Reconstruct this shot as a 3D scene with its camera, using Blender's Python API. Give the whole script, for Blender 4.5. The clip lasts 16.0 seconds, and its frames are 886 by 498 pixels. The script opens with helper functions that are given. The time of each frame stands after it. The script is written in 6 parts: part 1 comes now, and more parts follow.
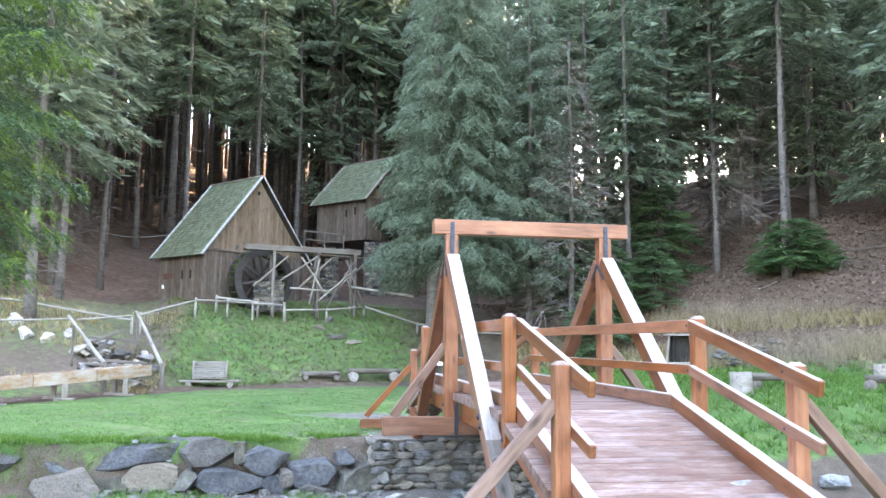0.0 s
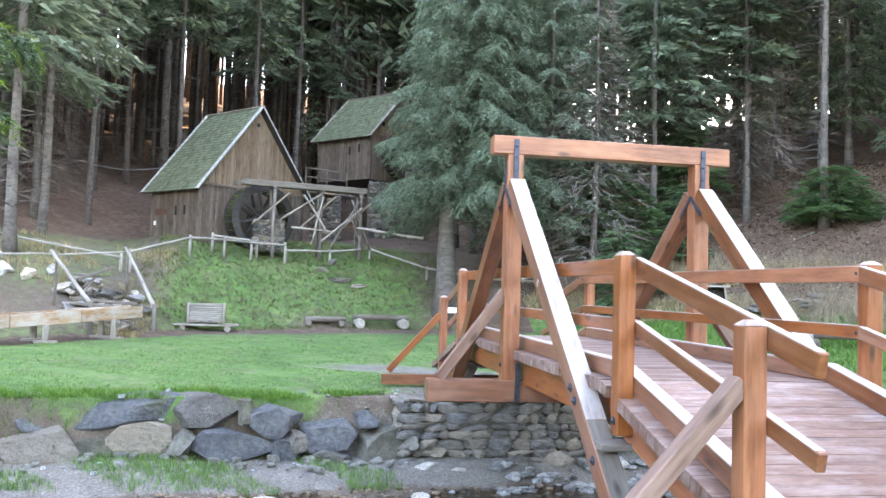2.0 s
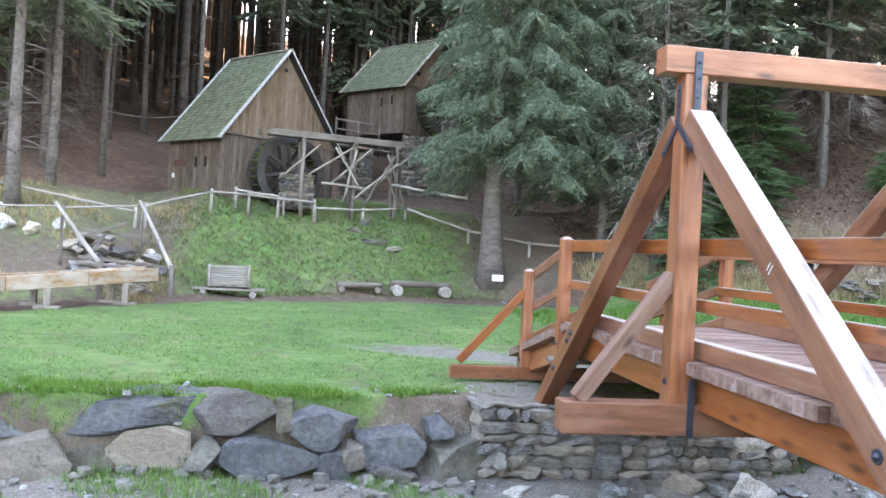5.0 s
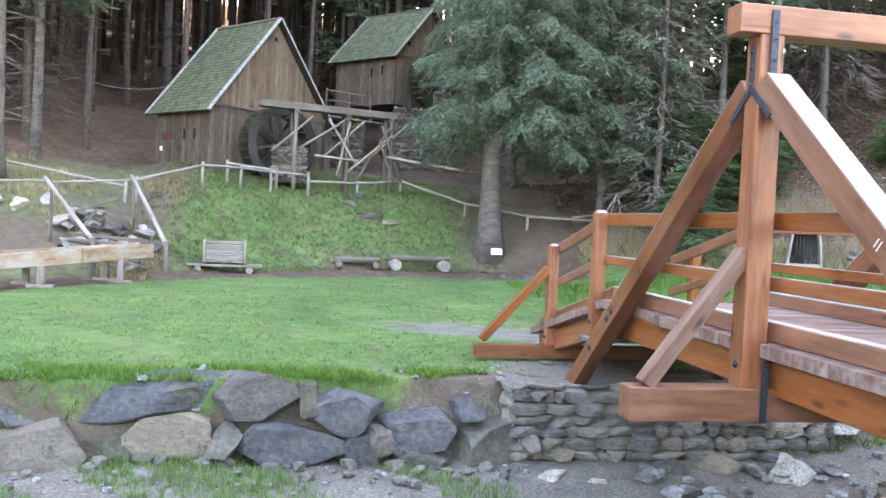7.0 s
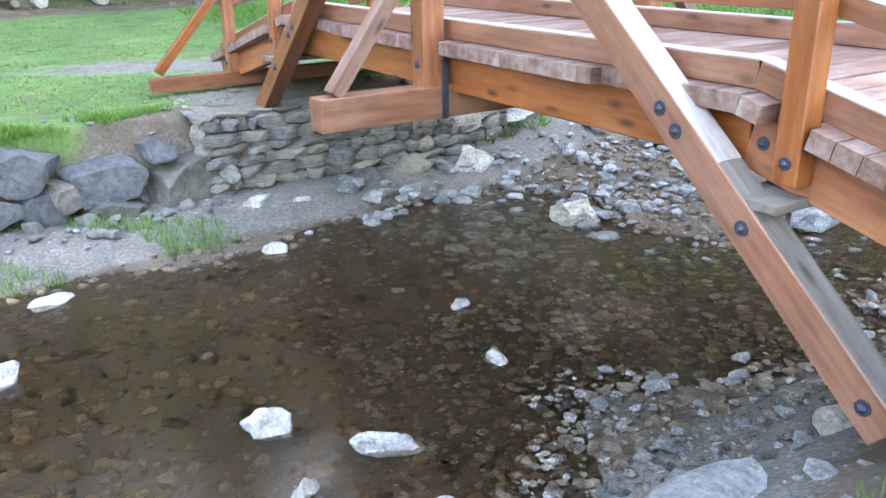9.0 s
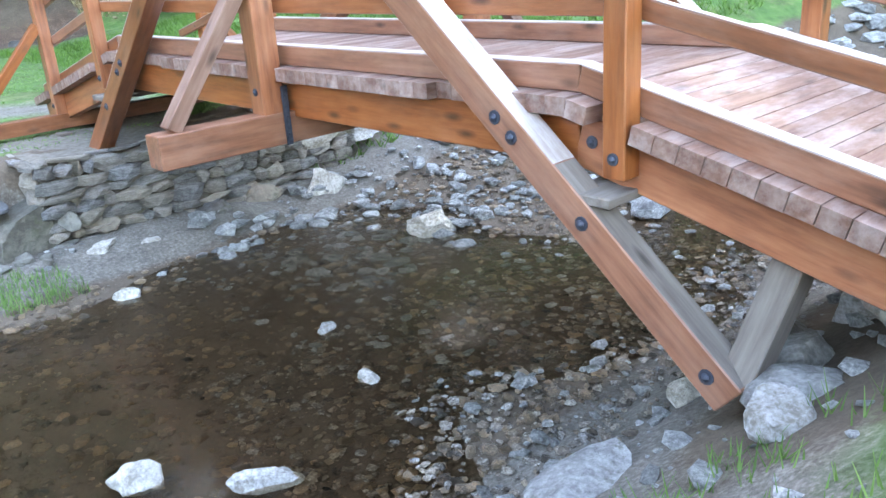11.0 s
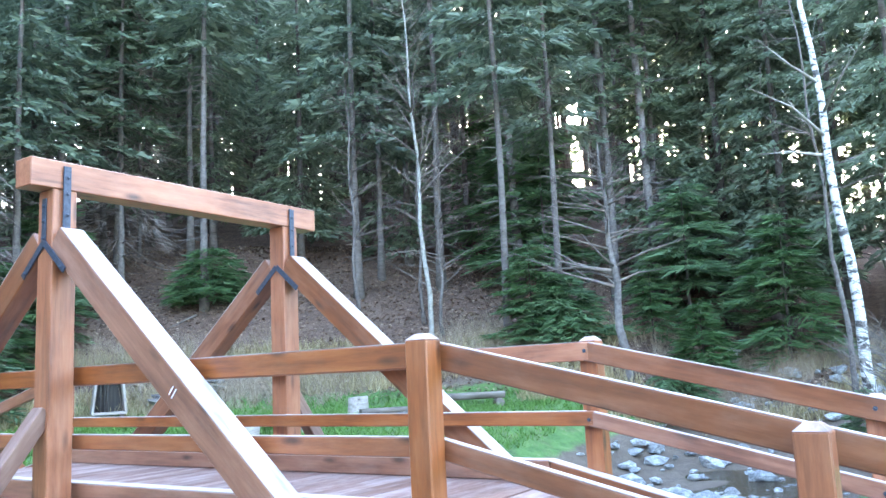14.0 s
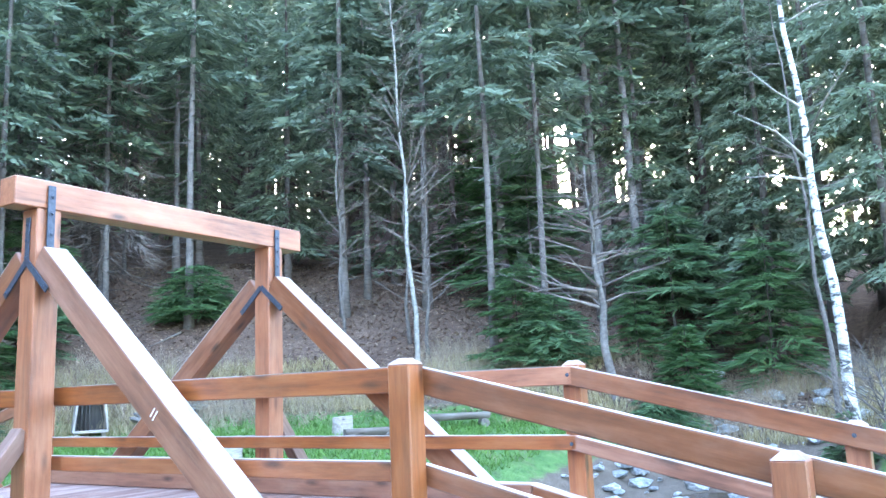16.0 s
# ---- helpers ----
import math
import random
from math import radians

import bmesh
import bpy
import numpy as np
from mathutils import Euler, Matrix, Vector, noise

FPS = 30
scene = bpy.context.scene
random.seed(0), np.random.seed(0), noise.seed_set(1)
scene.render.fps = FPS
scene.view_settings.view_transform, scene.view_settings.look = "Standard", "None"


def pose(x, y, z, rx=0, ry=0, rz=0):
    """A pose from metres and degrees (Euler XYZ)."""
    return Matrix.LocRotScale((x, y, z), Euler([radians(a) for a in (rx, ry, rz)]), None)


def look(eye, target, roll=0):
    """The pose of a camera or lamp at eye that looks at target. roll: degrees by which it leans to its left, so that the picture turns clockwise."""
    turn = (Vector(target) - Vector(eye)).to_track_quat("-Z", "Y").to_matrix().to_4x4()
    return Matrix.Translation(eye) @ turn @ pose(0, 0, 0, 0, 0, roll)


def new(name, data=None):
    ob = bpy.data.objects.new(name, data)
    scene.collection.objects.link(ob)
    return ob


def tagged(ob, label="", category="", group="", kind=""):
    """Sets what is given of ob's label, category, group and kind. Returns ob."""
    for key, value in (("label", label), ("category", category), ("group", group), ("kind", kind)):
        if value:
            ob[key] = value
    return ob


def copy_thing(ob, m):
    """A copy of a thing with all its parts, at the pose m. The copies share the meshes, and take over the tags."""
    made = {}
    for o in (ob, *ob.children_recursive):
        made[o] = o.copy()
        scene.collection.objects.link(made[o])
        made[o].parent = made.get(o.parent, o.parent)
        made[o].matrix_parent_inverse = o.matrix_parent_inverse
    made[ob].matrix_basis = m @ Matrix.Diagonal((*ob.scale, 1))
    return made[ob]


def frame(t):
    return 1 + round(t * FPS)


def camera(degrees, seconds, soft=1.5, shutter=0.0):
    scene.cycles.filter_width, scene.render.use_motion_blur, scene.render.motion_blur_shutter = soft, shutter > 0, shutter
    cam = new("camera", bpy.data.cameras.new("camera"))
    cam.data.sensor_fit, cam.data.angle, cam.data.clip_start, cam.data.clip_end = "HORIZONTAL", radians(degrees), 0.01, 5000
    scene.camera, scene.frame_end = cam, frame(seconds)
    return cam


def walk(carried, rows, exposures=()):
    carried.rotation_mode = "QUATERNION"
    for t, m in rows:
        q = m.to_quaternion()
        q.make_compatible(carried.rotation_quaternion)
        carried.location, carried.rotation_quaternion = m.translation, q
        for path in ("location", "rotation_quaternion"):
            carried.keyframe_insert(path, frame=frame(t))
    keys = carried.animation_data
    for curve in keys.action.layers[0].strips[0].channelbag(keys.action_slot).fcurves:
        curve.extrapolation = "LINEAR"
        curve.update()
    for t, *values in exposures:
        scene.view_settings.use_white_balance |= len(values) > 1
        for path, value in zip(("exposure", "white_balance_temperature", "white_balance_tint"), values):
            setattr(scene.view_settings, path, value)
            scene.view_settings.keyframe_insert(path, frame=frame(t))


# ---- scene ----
cam = camera(57.6, 16.0)
PATH = [
    (0, (0.128, -0.088, 1.402), (0.432, 1.875, 1.632), 0.5),
    (0.5, (-0.02, 0.588, 1.387), (0.289, 2.555, 1.577), 1.0),
    (1, (-0.163, 1.256, 1.384), (0.13, 3.23, 1.516), -0.4),
    (1.5, (-0.223, 1.904, 1.379), (0.119, 3.873, 1.473), 1.0),
    (2, (-0.334, 2.574, 1.371), (-0.009, 4.545, 1.47), 1.8),
    (2.5, (-0.409, 3.209, 1.399), (-0.101, 5.183, 1.486), -0.1),
    (3, (-0.424, 3.867, 1.383), (-0.188, 5.85, 1.487), 2.5),
    (3.5, (-0.489, 4.509, 1.407), (-0.161, 6.48, 1.477), 2.9),
    (4, (-0.576, 5.139, 1.438), (-0.234, 7.109, 1.488), 2.5),
    (4.2, (-0.603, 5.333, 1.484), (-0.312, 7.311, 1.495), 2.8),
    (6.3, (-1.412, 6.469, 1.493), (-1.121, 8.448, 1.481), 3.3),
    (6.5, (-1.419, 6.502, 1.505), (-1.096, 8.476, 1.479), 2.2),
    (7, (-1.436, 6.556, 1.487), (-1.1, 8.527, 1.421), 2.7),
    (7.5, (-1.493, 6.596, 1.452), (-1.02, 8.528, 1.247), 2.5),
    (8, (-1.465, 6.68, 1.422), (-0.761, 8.513, 1.045), 1.8),
    (8.5, (-1.395, 6.68, 1.391), (-0.551, 8.394, 0.799), 0.8),
    (9, (-1.353, 6.673, 1.396), (-0.377, 8.267, 0.684), -1.0),
    (9.2, (-1.352, 6.679, 1.391), (-0.34, 8.225, 0.626), -1.5),
    (11.3, (-1.331, 6.58, 1.424), (0.004, 7.935, 0.808), -3.5),
    (11.5, (-1.349, 6.564, 1.426), (0.065, 7.884, 0.917), -3.5),
    (12, (-1.388, 6.54, 1.407), (0.174, 7.755, 1.118), -3.6),
    (12.5, (-1.399, 6.532, 1.429), (0.254, 7.648, 1.273), -3.6),
    (13, (-1.411, 6.523, 1.465), (0.26, 7.619, 1.391), -2.3),
    (13.5, (-1.409, 6.506, 1.509), (0.241, 7.629, 1.639), -1.6),
    (14, (-1.429, 6.513, 1.538), (0.219, 7.607, 1.833), -2.8),
    (14.5, (-1.459, 6.464, 1.553), (0.215, 7.5, 1.907), -2.7),
    (15, (-1.456, 6.483, 1.559), (0.228, 7.495, 1.934), -3.4),
    (15.5, (-1.446, 6.487, 1.564), (0.226, 7.523, 1.93), -2.9),
    (16, (-1.443, 6.478, 1.57), (0.218, 7.54, 1.909), -2.4),
]
walk(cam, [(t, look(eye, target, roll)) for t, eye, target, roll in PATH], [(0, 4.64, 7500, 19), (4, 4.5, 7900, 21), (7, 4.51, 7900, 22), (9, 4.86, 7800, 18), (11.5, 4.82, 7450, 15), (12.5, 4.27, 7300, 13), (13, 4.22, 7100, 13), (14.5, 5.0, 6050, 13), (16, 5.02, 6050, 13)])

# ---------------------------------------------------------------- world, sun, exposure
SUN_AZ, SUN_EL = radians(66.4), radians(17.4)
SUN_DIR = Vector((math.sin(SUN_AZ) * math.cos(SUN_EL), math.cos(SUN_AZ) * math.cos(SUN_EL), math.sin(SUN_EL)))
world = bpy.data.worlds.new("evening_sky")
scene.world = world
world.use_nodes = True
wn = world.node_tree.nodes
sky = wn.new("ShaderNodeTexSky")
sky.sky_type = "NISHITA"
sky.sun_disc = False
sky.sun_elevation, sky.sun_rotation = SUN_EL, SUN_AZ
sky.air_density, sky.dust_density = 1.0, 2.0
world.node_tree.links.new(sky.outputs["Color"], wn["Background"].inputs["Color"])
wn["Background"].inputs["Strength"].default_value = 0.15
sun_data = bpy.data.lights.new("sun", "SUN")
sun_data.energy, sun_data.angle, sun_data.color = 3.0, radians(0.6), (1.0, 0.78, 0.52)
sun_ob = new("sun", sun_data)
sun_ob.matrix_world = look(SUN_DIR * 300, (0, 0, 0))

# ---------------------------------------------------------------- materials
def node_mat(name):
    m = bpy.data.materials.new(name)
    m.use_nodes = True
    return m, m.node_tree.nodes, m.node_tree.links, m.node_tree.nodes["Principled BSDF"]


def ramp_node(n, stops):
    r = n.new("ShaderNodeValToRGB")
    while len(r.color_ramp.elements) < len(stops):
        r.color_ramp.elements.new(0.5)
    for e, (p, c) in zip(r.color_ramp.elements, stops):
        e.position, e.color = p, (*c, 1)
    return r


def noise_node(n, l, coord, scale, detail=6, stretch=(1, 1, 1), rough=0.6):
    mp = n.new("ShaderNodeMapping")
    mp.inputs["Scale"].default_value = stretch
    l.new(coord, mp.inputs["Vector"])
    t = n.new("ShaderNodeTexNoise")
    t.inputs["Scale"].default_value, t.inputs["Detail"].default_value, t.inputs["Roughness"].default_value = scale, detail, rough
    l.new(mp.outputs["Vector"], t.inputs["Vector"])
    return t


def mixc(n, l, fac, a, b, mode="MIX"):
    m = n.new("ShaderNodeMix")
    m.data_type, m.blend_type = "RGBA", mode
    for sock, v in ((m.inputs["Factor"], fac), (m.inputs["A"], a), (m.inputs["B"], b)):
        if isinstance(v, (int, float)):
            sock.default_value = v
        elif isinstance(v, tuple):
            sock.default_value = (*v, 1)
        else:
            l.new(v, sock)
    return m.outputs["Result"]


def mathn(n, l, op, a, b=0.0, clamp=False):
    m = n.new("ShaderNodeMath")
    m.operation, m.use_clamp = op, clamp
    for sock, v in zip(m.inputs, (a, b)):
        if isinstance(v, (int, float)):
            sock.default_value = v
        else:
            l.new(v, sock)
    return m.outputs[0]


def bump_to(n, l, bsdf, height, strength=0.4, dist=0.02):
    b = n.new("ShaderNodeBump")
    b.inputs["Strength"].default_value, b.inputs["Distance"].default_value = strength, dist
    l.new(height, b.inputs["Height"])
    l.new(b.outputs["Normal"], bsdf.inputs["Normal"])


def piece_random(n, island=False):
    return n.new("ShaderNodeNewGeometry").outputs["Random Per Island"] if island else n.new("ShaderNodeObjectInfo").outputs["Random"]


def hsv_vary(n, l, col, rnd, v=0.3, s=0.2):
    h = n.new("ShaderNodeHueSaturation")
    l.new(mathn(n, l, "ADD", mathn(n, l, "MULTIPLY", rnd, v), 1 - v / 2), h.inputs["Value"])
    l.new(mathn(n, l, "ADD", mathn(n, l, "MULTIPLY", rnd, -s), 1 + s / 2), h.inputs["Saturation"])
    l.new(col, h.inputs["Color"])
    return h.outputs["Color"]


def wood_mat(name, dark, mid, light, rough=0.6, grain=14, wear=None, wear_amount=0.5, island=False, vary=0.3, coat=0.0):
    """Timber whose grain runs along local x; wear: a second, greyer colour in worn streaks."""
    m, n, l, b = node_mat(name)
    co = n.new("ShaderNodeTexCoord").outputs["Object"]
    rnd = piece_random(n, island)
    sh = n.new("ShaderNodeVectorMath")
    sh.operation = "ADD"
    cmb = n.new("ShaderNodeCombineXYZ")
    l.new(mathn(n, l, "MULTIPLY", rnd, 37.0), cmb.inputs[0])
    l.new(mathn(n, l, "MULTIPLY", rnd, 11.0), cmb.inputs[1])
    l.new(co, sh.inputs[0])
    l.new(cmb.outputs[0], sh.inputs[1])
    co = sh.outputs[0]
    g = noise_node(n, l, co, grain, 8, (0.09, 1, 1), 0.65)
    big = noise_node(n, l, co, 1.7, 4, (0.6, 1, 1))
    r = ramp_node(n, [(0.33, dark), (0.5, mid), (0.7, light)])
    l.new(mathn(n, l, "ADD", mathn(n, l, "MULTIPLY", g.outputs["Fac"], 0.62), mathn(n, l, "MULTIPLY", big.outputs["Fac"], 0.4)), r.inputs["Fac"])
    col = r.outputs["Color"]
    knots = n.new("ShaderNodeTexVoronoi")
    knots.inputs["Scale"].default_value = 3.1
    mpk = n.new("ShaderNodeMapping")
    mpk.inputs["Scale"].default_value = (0.55, 1.6, 1.6)
    l.new(co, mpk.inputs["Vector"])
    l.new(mpk.outputs["Vector"], knots.inputs["Vector"])
    kr = ramp_node(n, [(0.05, (1, 1, 1)), (0.2, (0, 0, 0))])
    l.new(knots.outputs["Distance"], kr.inputs["Fac"])
    col = mixc(n, l, mathn(n, l, "MULTIPLY", kr.outputs["Color"], 0.9), col, tuple(c * 0.45 for c in dark))
    if wear:
        w = noise_node(n, l, co, 5.0, 7, (0.35, 1, 1), 0.7)
        wr = ramp_node(n, [(0.5 - 0.12 * wear_amount, (0, 0, 0)), (0.72 - 0.15 * wear_amount, (1, 1, 1))])
        l.new(w.outputs["Fac"], wr.inputs["Fac"])
        col = mixc(n, l, mathn(n, l, "MULTIPLY", wr.outputs["Color"], wear_amount), col, wear)
    col = hsv_vary(n, l, col, rnd, vary)
    l.new(col, b.inputs["Base Color"])
    b.inputs["Roughness"].default_value = rough
    b.inputs["Coat Weight"].default_value = coat
    b.inputs["Coat Roughness"].default_value = 0.35
    bump_to(n, l, b, g.outputs["Fac"], 0.35, 0.006)
    return m


def stone_mat(name, a, b_, c, scale=6, rough=0.85, island=False, vary=0.5, moss=None, moss_amt=0.4, tint=None):
    m, n, l, b = node_mat(name)
    co = n.new("ShaderNodeTexCoord").outputs["Object"]
    rnd = piece_random(n, island)
    fine = noise_node(n, l, co, scale * 5, 8, (1, 1, 1), 0.7)
    big = noise_node(n, l, co, scale * 0.6, 5, (1, 1, 2.2))
    r = ramp_node(n, [(0.42, a), (0.5, b_), (0.59, c)])
    l.new(mathn(n, l, "ADD", mathn(n, l, "MULTIPLY", fine.outputs["Fac"], 0.55), mathn(n, l, "MULTIPLY", big.outputs["Fac"], 0.45)), r.inputs["Fac"])
    col = hsv_vary(n, l, r.outputs["Color"], rnd, vary, 0.7)
    if tint:
        fr = mathn(n, l, "FRACT", mathn(n, l, "MULTIPLY", rnd, 7.31))
        col = mixc(n, l, mathn(n, l, "MULTIPLY", fr, 0.9), col, mixc(n, l, 0.6, col, mixc(n, l, 0.75, tint, r.outputs["Color"], "MULTIPLY")))
        fr2 = mathn(n, l, "FRACT", mathn(n, l, "MULTIPLY", rnd, 23.7))
        col = mixc(n, l, mathn(n, l, "MULTIPLY", fr2, 0.35), col, mixc(n, l, 1.0, col, (0.75, 0.85, 1.15), "MULTIPLY"))
    if moss:
        mz = noise_node(n, l, co, scale * 0.9, 6, (1, 1, 1), 0.7)
        mr = ramp_node(n, [(0.62 - 0.2 * moss_amt, (0, 0, 0)), (0.72 - 0.15 * moss_amt, (1, 1, 1))])
        l.new(mz.outputs["Fac"], mr.inputs["Fac"])
        col = mixc(n, l, mr.outputs["Color"], col, moss)
    l.new(col, b.inputs["Base Color"])
    b.inputs["Roughness"].default_value = rough
    bump_to(n, l, b, mathn(n, l, "ADD", fine.outputs["Fac"], mathn(n, l, "MULTIPLY", big.outputs["Fac"], 0.8)), 1.0, 0.06)
    return m


def leaf_mat(name, dark, mid, light, rough=0.55, trans=0.25):
    m, n, l, b = node_mat(name)
    co = n.new("ShaderNodeTexCoord").outputs["Object"]
    isl = piece_random(n, True)
    tree = piece_random(n, False)
    big = noise_node(n, l, co, 0.9, 4)
    r = ramp_node(n, [(0.15, dark), (0.5, mid), (0.85, light)])
    l.new(mathn(n, l, "ADD", mathn(n, l, "MULTIPLY", isl, 0.6), mathn(n, l, "MULTIPLY", big.outputs["Fac"], 0.45)), r.inputs["Fac"])
    col = hsv_vary(n, l, r.outputs["Color"], tree, 0.35, 0.3)
    l.new(col, b.inputs["Base Color"])
    b.inputs["Roughness"].default_value = rough
    tr = n.new("ShaderNodeBsdfTranslucent")
    l.new(col, tr.inputs["Color"])
    ms = n.new("ShaderNodeMixShader")
    ms.inputs[0].default_value = trans
    l.new(b.outputs[0], ms.inputs[1])
    l.new(tr.outputs[0], ms.inputs[2])
    l.new(ms.outputs[0], n["Material Output"].inputs["Surface"])
    return m


def plain_mat(name, a, b_, rough=0.6, scale=20, metal=0.0):
    m, n, l, b = node_mat(name)
    co = n.new("ShaderNodeTexCoord").outputs["Object"]
    t = noise_node(n, l, co, scale, 7)
    r = ramp_node(n, [(0.35, a), (0.65, b_)])
    l.new(t.outputs["Fac"], r.inputs["Fac"])
    l.new(r.outputs["Color"], b.inputs["Base Color"])
    b.inputs["Roughness"].default_value, b.inputs["Metallic"].default_value = rough, metal
    bump_to(n, l, b, t.outputs["Fac"], 0.25, 0.005)
    return m


M_BRIDGE = wood_mat("stained_larch", (0.105, 0.03, 0.011), (0.265, 0.082, 0.028), (0.4, 0.15, 0.06), 0.42, 16, (0.38, 0.2, 0.12), 0.22, coat=0.15)
M_RAIL = wood_mat("rosy_rail_larch", (0.075, 0.026, 0.013), (0.19, 0.068, 0.031), (0.3, 0.125, 0.064), 0.42, 16, (0.32, 0.19, 0.14), 0.3, coat=0.15)
# top woods: weathering plus the sky's reflection painted into the pale colour
M_WORN_SKYLIT = wood_mat("worn_skylit_larch_top", (0.16, 0.085, 0.06), (0.29, 0.185, 0.145), (0.44, 0.34, 0.295), 0.45, 18, (0.5, 0.44, 0.42), 0.55)
M_BLEACHED_SKYLIT = wood_mat("bleached_skylit_larch_top", (0.2, 0.14, 0.115), (0.35, 0.285, 0.255), (0.49, 0.44, 0.42), 0.5, 18, (0.53, 0.5, 0.49), 0.6)
M_DECK = wood_mat("worn_deck_boards", (0.085, 0.038, 0.026), (0.16, 0.08, 0.056), (0.24, 0.14, 0.105), 0.6, 24, (0.42, 0.345, 0.32), 0.5, vary=0.4)
M_GREYWOOD = wood_mat("weathered_grey_wood", (0.11, 0.085, 0.065), (0.23, 0.19, 0.155), (0.36, 0.32, 0.28), 0.8, 18, (0.42, 0.39, 0.36), 0.4)
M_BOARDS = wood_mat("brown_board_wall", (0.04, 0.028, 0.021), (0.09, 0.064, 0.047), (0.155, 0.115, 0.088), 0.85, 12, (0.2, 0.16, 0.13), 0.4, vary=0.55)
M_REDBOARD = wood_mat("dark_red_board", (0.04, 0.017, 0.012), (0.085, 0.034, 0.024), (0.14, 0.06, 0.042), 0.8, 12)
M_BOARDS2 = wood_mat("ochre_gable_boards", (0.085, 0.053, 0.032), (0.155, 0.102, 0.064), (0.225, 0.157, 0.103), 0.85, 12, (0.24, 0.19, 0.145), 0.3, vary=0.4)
# paler larch for the outrigger braces: skylight on them is put into the colour
M_SKYLIT_BRACE = wood_mat("skylit_brace_larch", (0.105, 0.05, 0.032), (0.205, 0.112, 0.08), (0.31, 0.2, 0.155), 0.55, 16)
M_LOG = wood_mat("dark_weathered_log", (0.065, 0.05, 0.04), (0.14, 0.115, 0.095), (0.23, 0.2, 0.175), 0.85, 12)
M_BRUSH = plain_mat("pale_bramble_stems", (0.2, 0.15, 0.1), (0.38, 0.3, 0.21), 0.9, 4)
M_DARKWOOD = wood_mat("dark_wet_oak", (0.012, 0.010, 0.009), (0.03, 0.025, 0.022), (0.06, 0.05, 0.045), 0.7, 14)
M_POLE = wood_mat("peeled_pole_wood", (0.13, 0.11, 0.09), (0.28, 0.25, 0.215), (0.46, 0.43, 0.39), 0.8, 12, (0.2, 0.18, 0.155), 0.5)
M_PLANKYEL = wood_mat("fresh_trough_boards", (0.16, 0.085, 0.04), (0.31, 0.18, 0.09), (0.42, 0.28, 0.16), 0.75, 12, (0.4, 0.37, 0.33), 0.85)
M_SHINGLE = wood_mat("mossy_wood_shingle", (0.048, 0.054, 0.034), (0.098, 0.11, 0.066), (0.17, 0.178, 0.118), 0.9, 9, (0.1, 0.13, 0.05), 0.5, island=True, vary=0.6)
M_VERGE = plain_mat("pale_verge_board", (0.28, 0.28, 0.27), (0.45, 0.45, 0.43), 0.8, 9)
M_BARK = wood_mat("spruce_bark", (0.035, 0.026, 0.021), (0.085, 0.066, 0.055), (0.16, 0.135, 0.115), 0.95, 9, (0.2, 0.19, 0.175), 0.35)
M_BARKGREY = wood_mat("grey_fir_bark", (0.045, 0.036, 0.031), (0.1, 0.083, 0.072), (0.18, 0.157, 0.14), 0.95, 9, (0.19, 0.172, 0.158), 0.3)
M_TWIG = plain_mat("bare_twig", (0.10, 0.078, 0.066), (0.21, 0.175, 0.15), 0.9, 4)
M_DEADTWIG = plain_mat("dead_spruce_twig", (0.13, 0.10, 0.085), (0.25, 0.21, 0.185), 0.9, 4)
M_NEEDLE = leaf_mat("spruce_needles", (0.062, 0.088, 0.06), (0.125, 0.168, 0.108), (0.195, 0.245, 0.15), 0.5, 0.45)
# needle colour lightened somewhat to hold the haze in front of it
M_NEEDLE_HERO = leaf_mat("hanging_spruce_needles", (0.085, 0.115, 0.08), (0.155, 0.21, 0.14), (0.22, 0.28, 0.18), 0.5, 0.45)
M_NEEDLE_NEAR = leaf_mat("fresh_spruce_needles", (0.022, 0.05, 0.022), (0.045, 0.095, 0.04), (0.085, 0.15, 0.06), 0.5, 0.3)
M_SHOOT = leaf_mat("fresh_spruce_shoots", (0.07, 0.135, 0.026), (0.13, 0.215, 0.04), (0.22, 0.31, 0.07), 0.5, 0.42)
# brighter copy of the needles, with haze and glare veil painted in
M_NEEDLE_EDGE_HAZE = leaf_mat("haze_paled_edge_spruce_needles", (0.10, 0.13, 0.085), (0.18, 0.228, 0.15), (0.25, 0.305, 0.195), 0.5, 0.6)
M_FIR = leaf_mat("young_fir_needles", (0.06, 0.12, 0.055), (0.115, 0.2, 0.088), (0.18, 0.28, 0.125), 0.5, 0.58)
M_GRASS = leaf_mat("grass_blades", (0.068, 0.145, 0.03), (0.11, 0.225, 0.046), (0.19, 0.3, 0.085), 0.6, 0.45)
M_BANKGRASS = leaf_mat("olive_bank_grass", (0.07, 0.1, 0.027), (0.115, 0.148, 0.042), (0.21, 0.2, 0.085), 0.7, 0.45)
M_DRYGRASS = leaf_mat("dry_grass_blades", (0.22, 0.17, 0.085), (0.38, 0.305, 0.17), (0.54, 0.46, 0.29), 0.8, 0.3)
M_LEAFLITTER = leaf_mat("fallen_leaves", (0.06, 0.032, 0.02), (0.18, 0.108, 0.068), (0.46, 0.345, 0.25), 0.8, 0.15)
M_SLATE = stone_mat("blue_grey_slate", (0.052, 0.054, 0.058), (0.08, 0.082, 0.087), (0.122, 0.124, 0.13), 2.2, moss=(0.075, 0.08, 0.04), moss_amt=0.12, vary=0.6)
M_TANSTONE = stone_mat("tan_weathered_stone", (0.085, 0.078, 0.062), (0.122, 0.113, 0.09), (0.175, 0.163, 0.132), 2.2, moss=(0.08, 0.09, 0.045), moss_amt=0.2, vary=0.5)
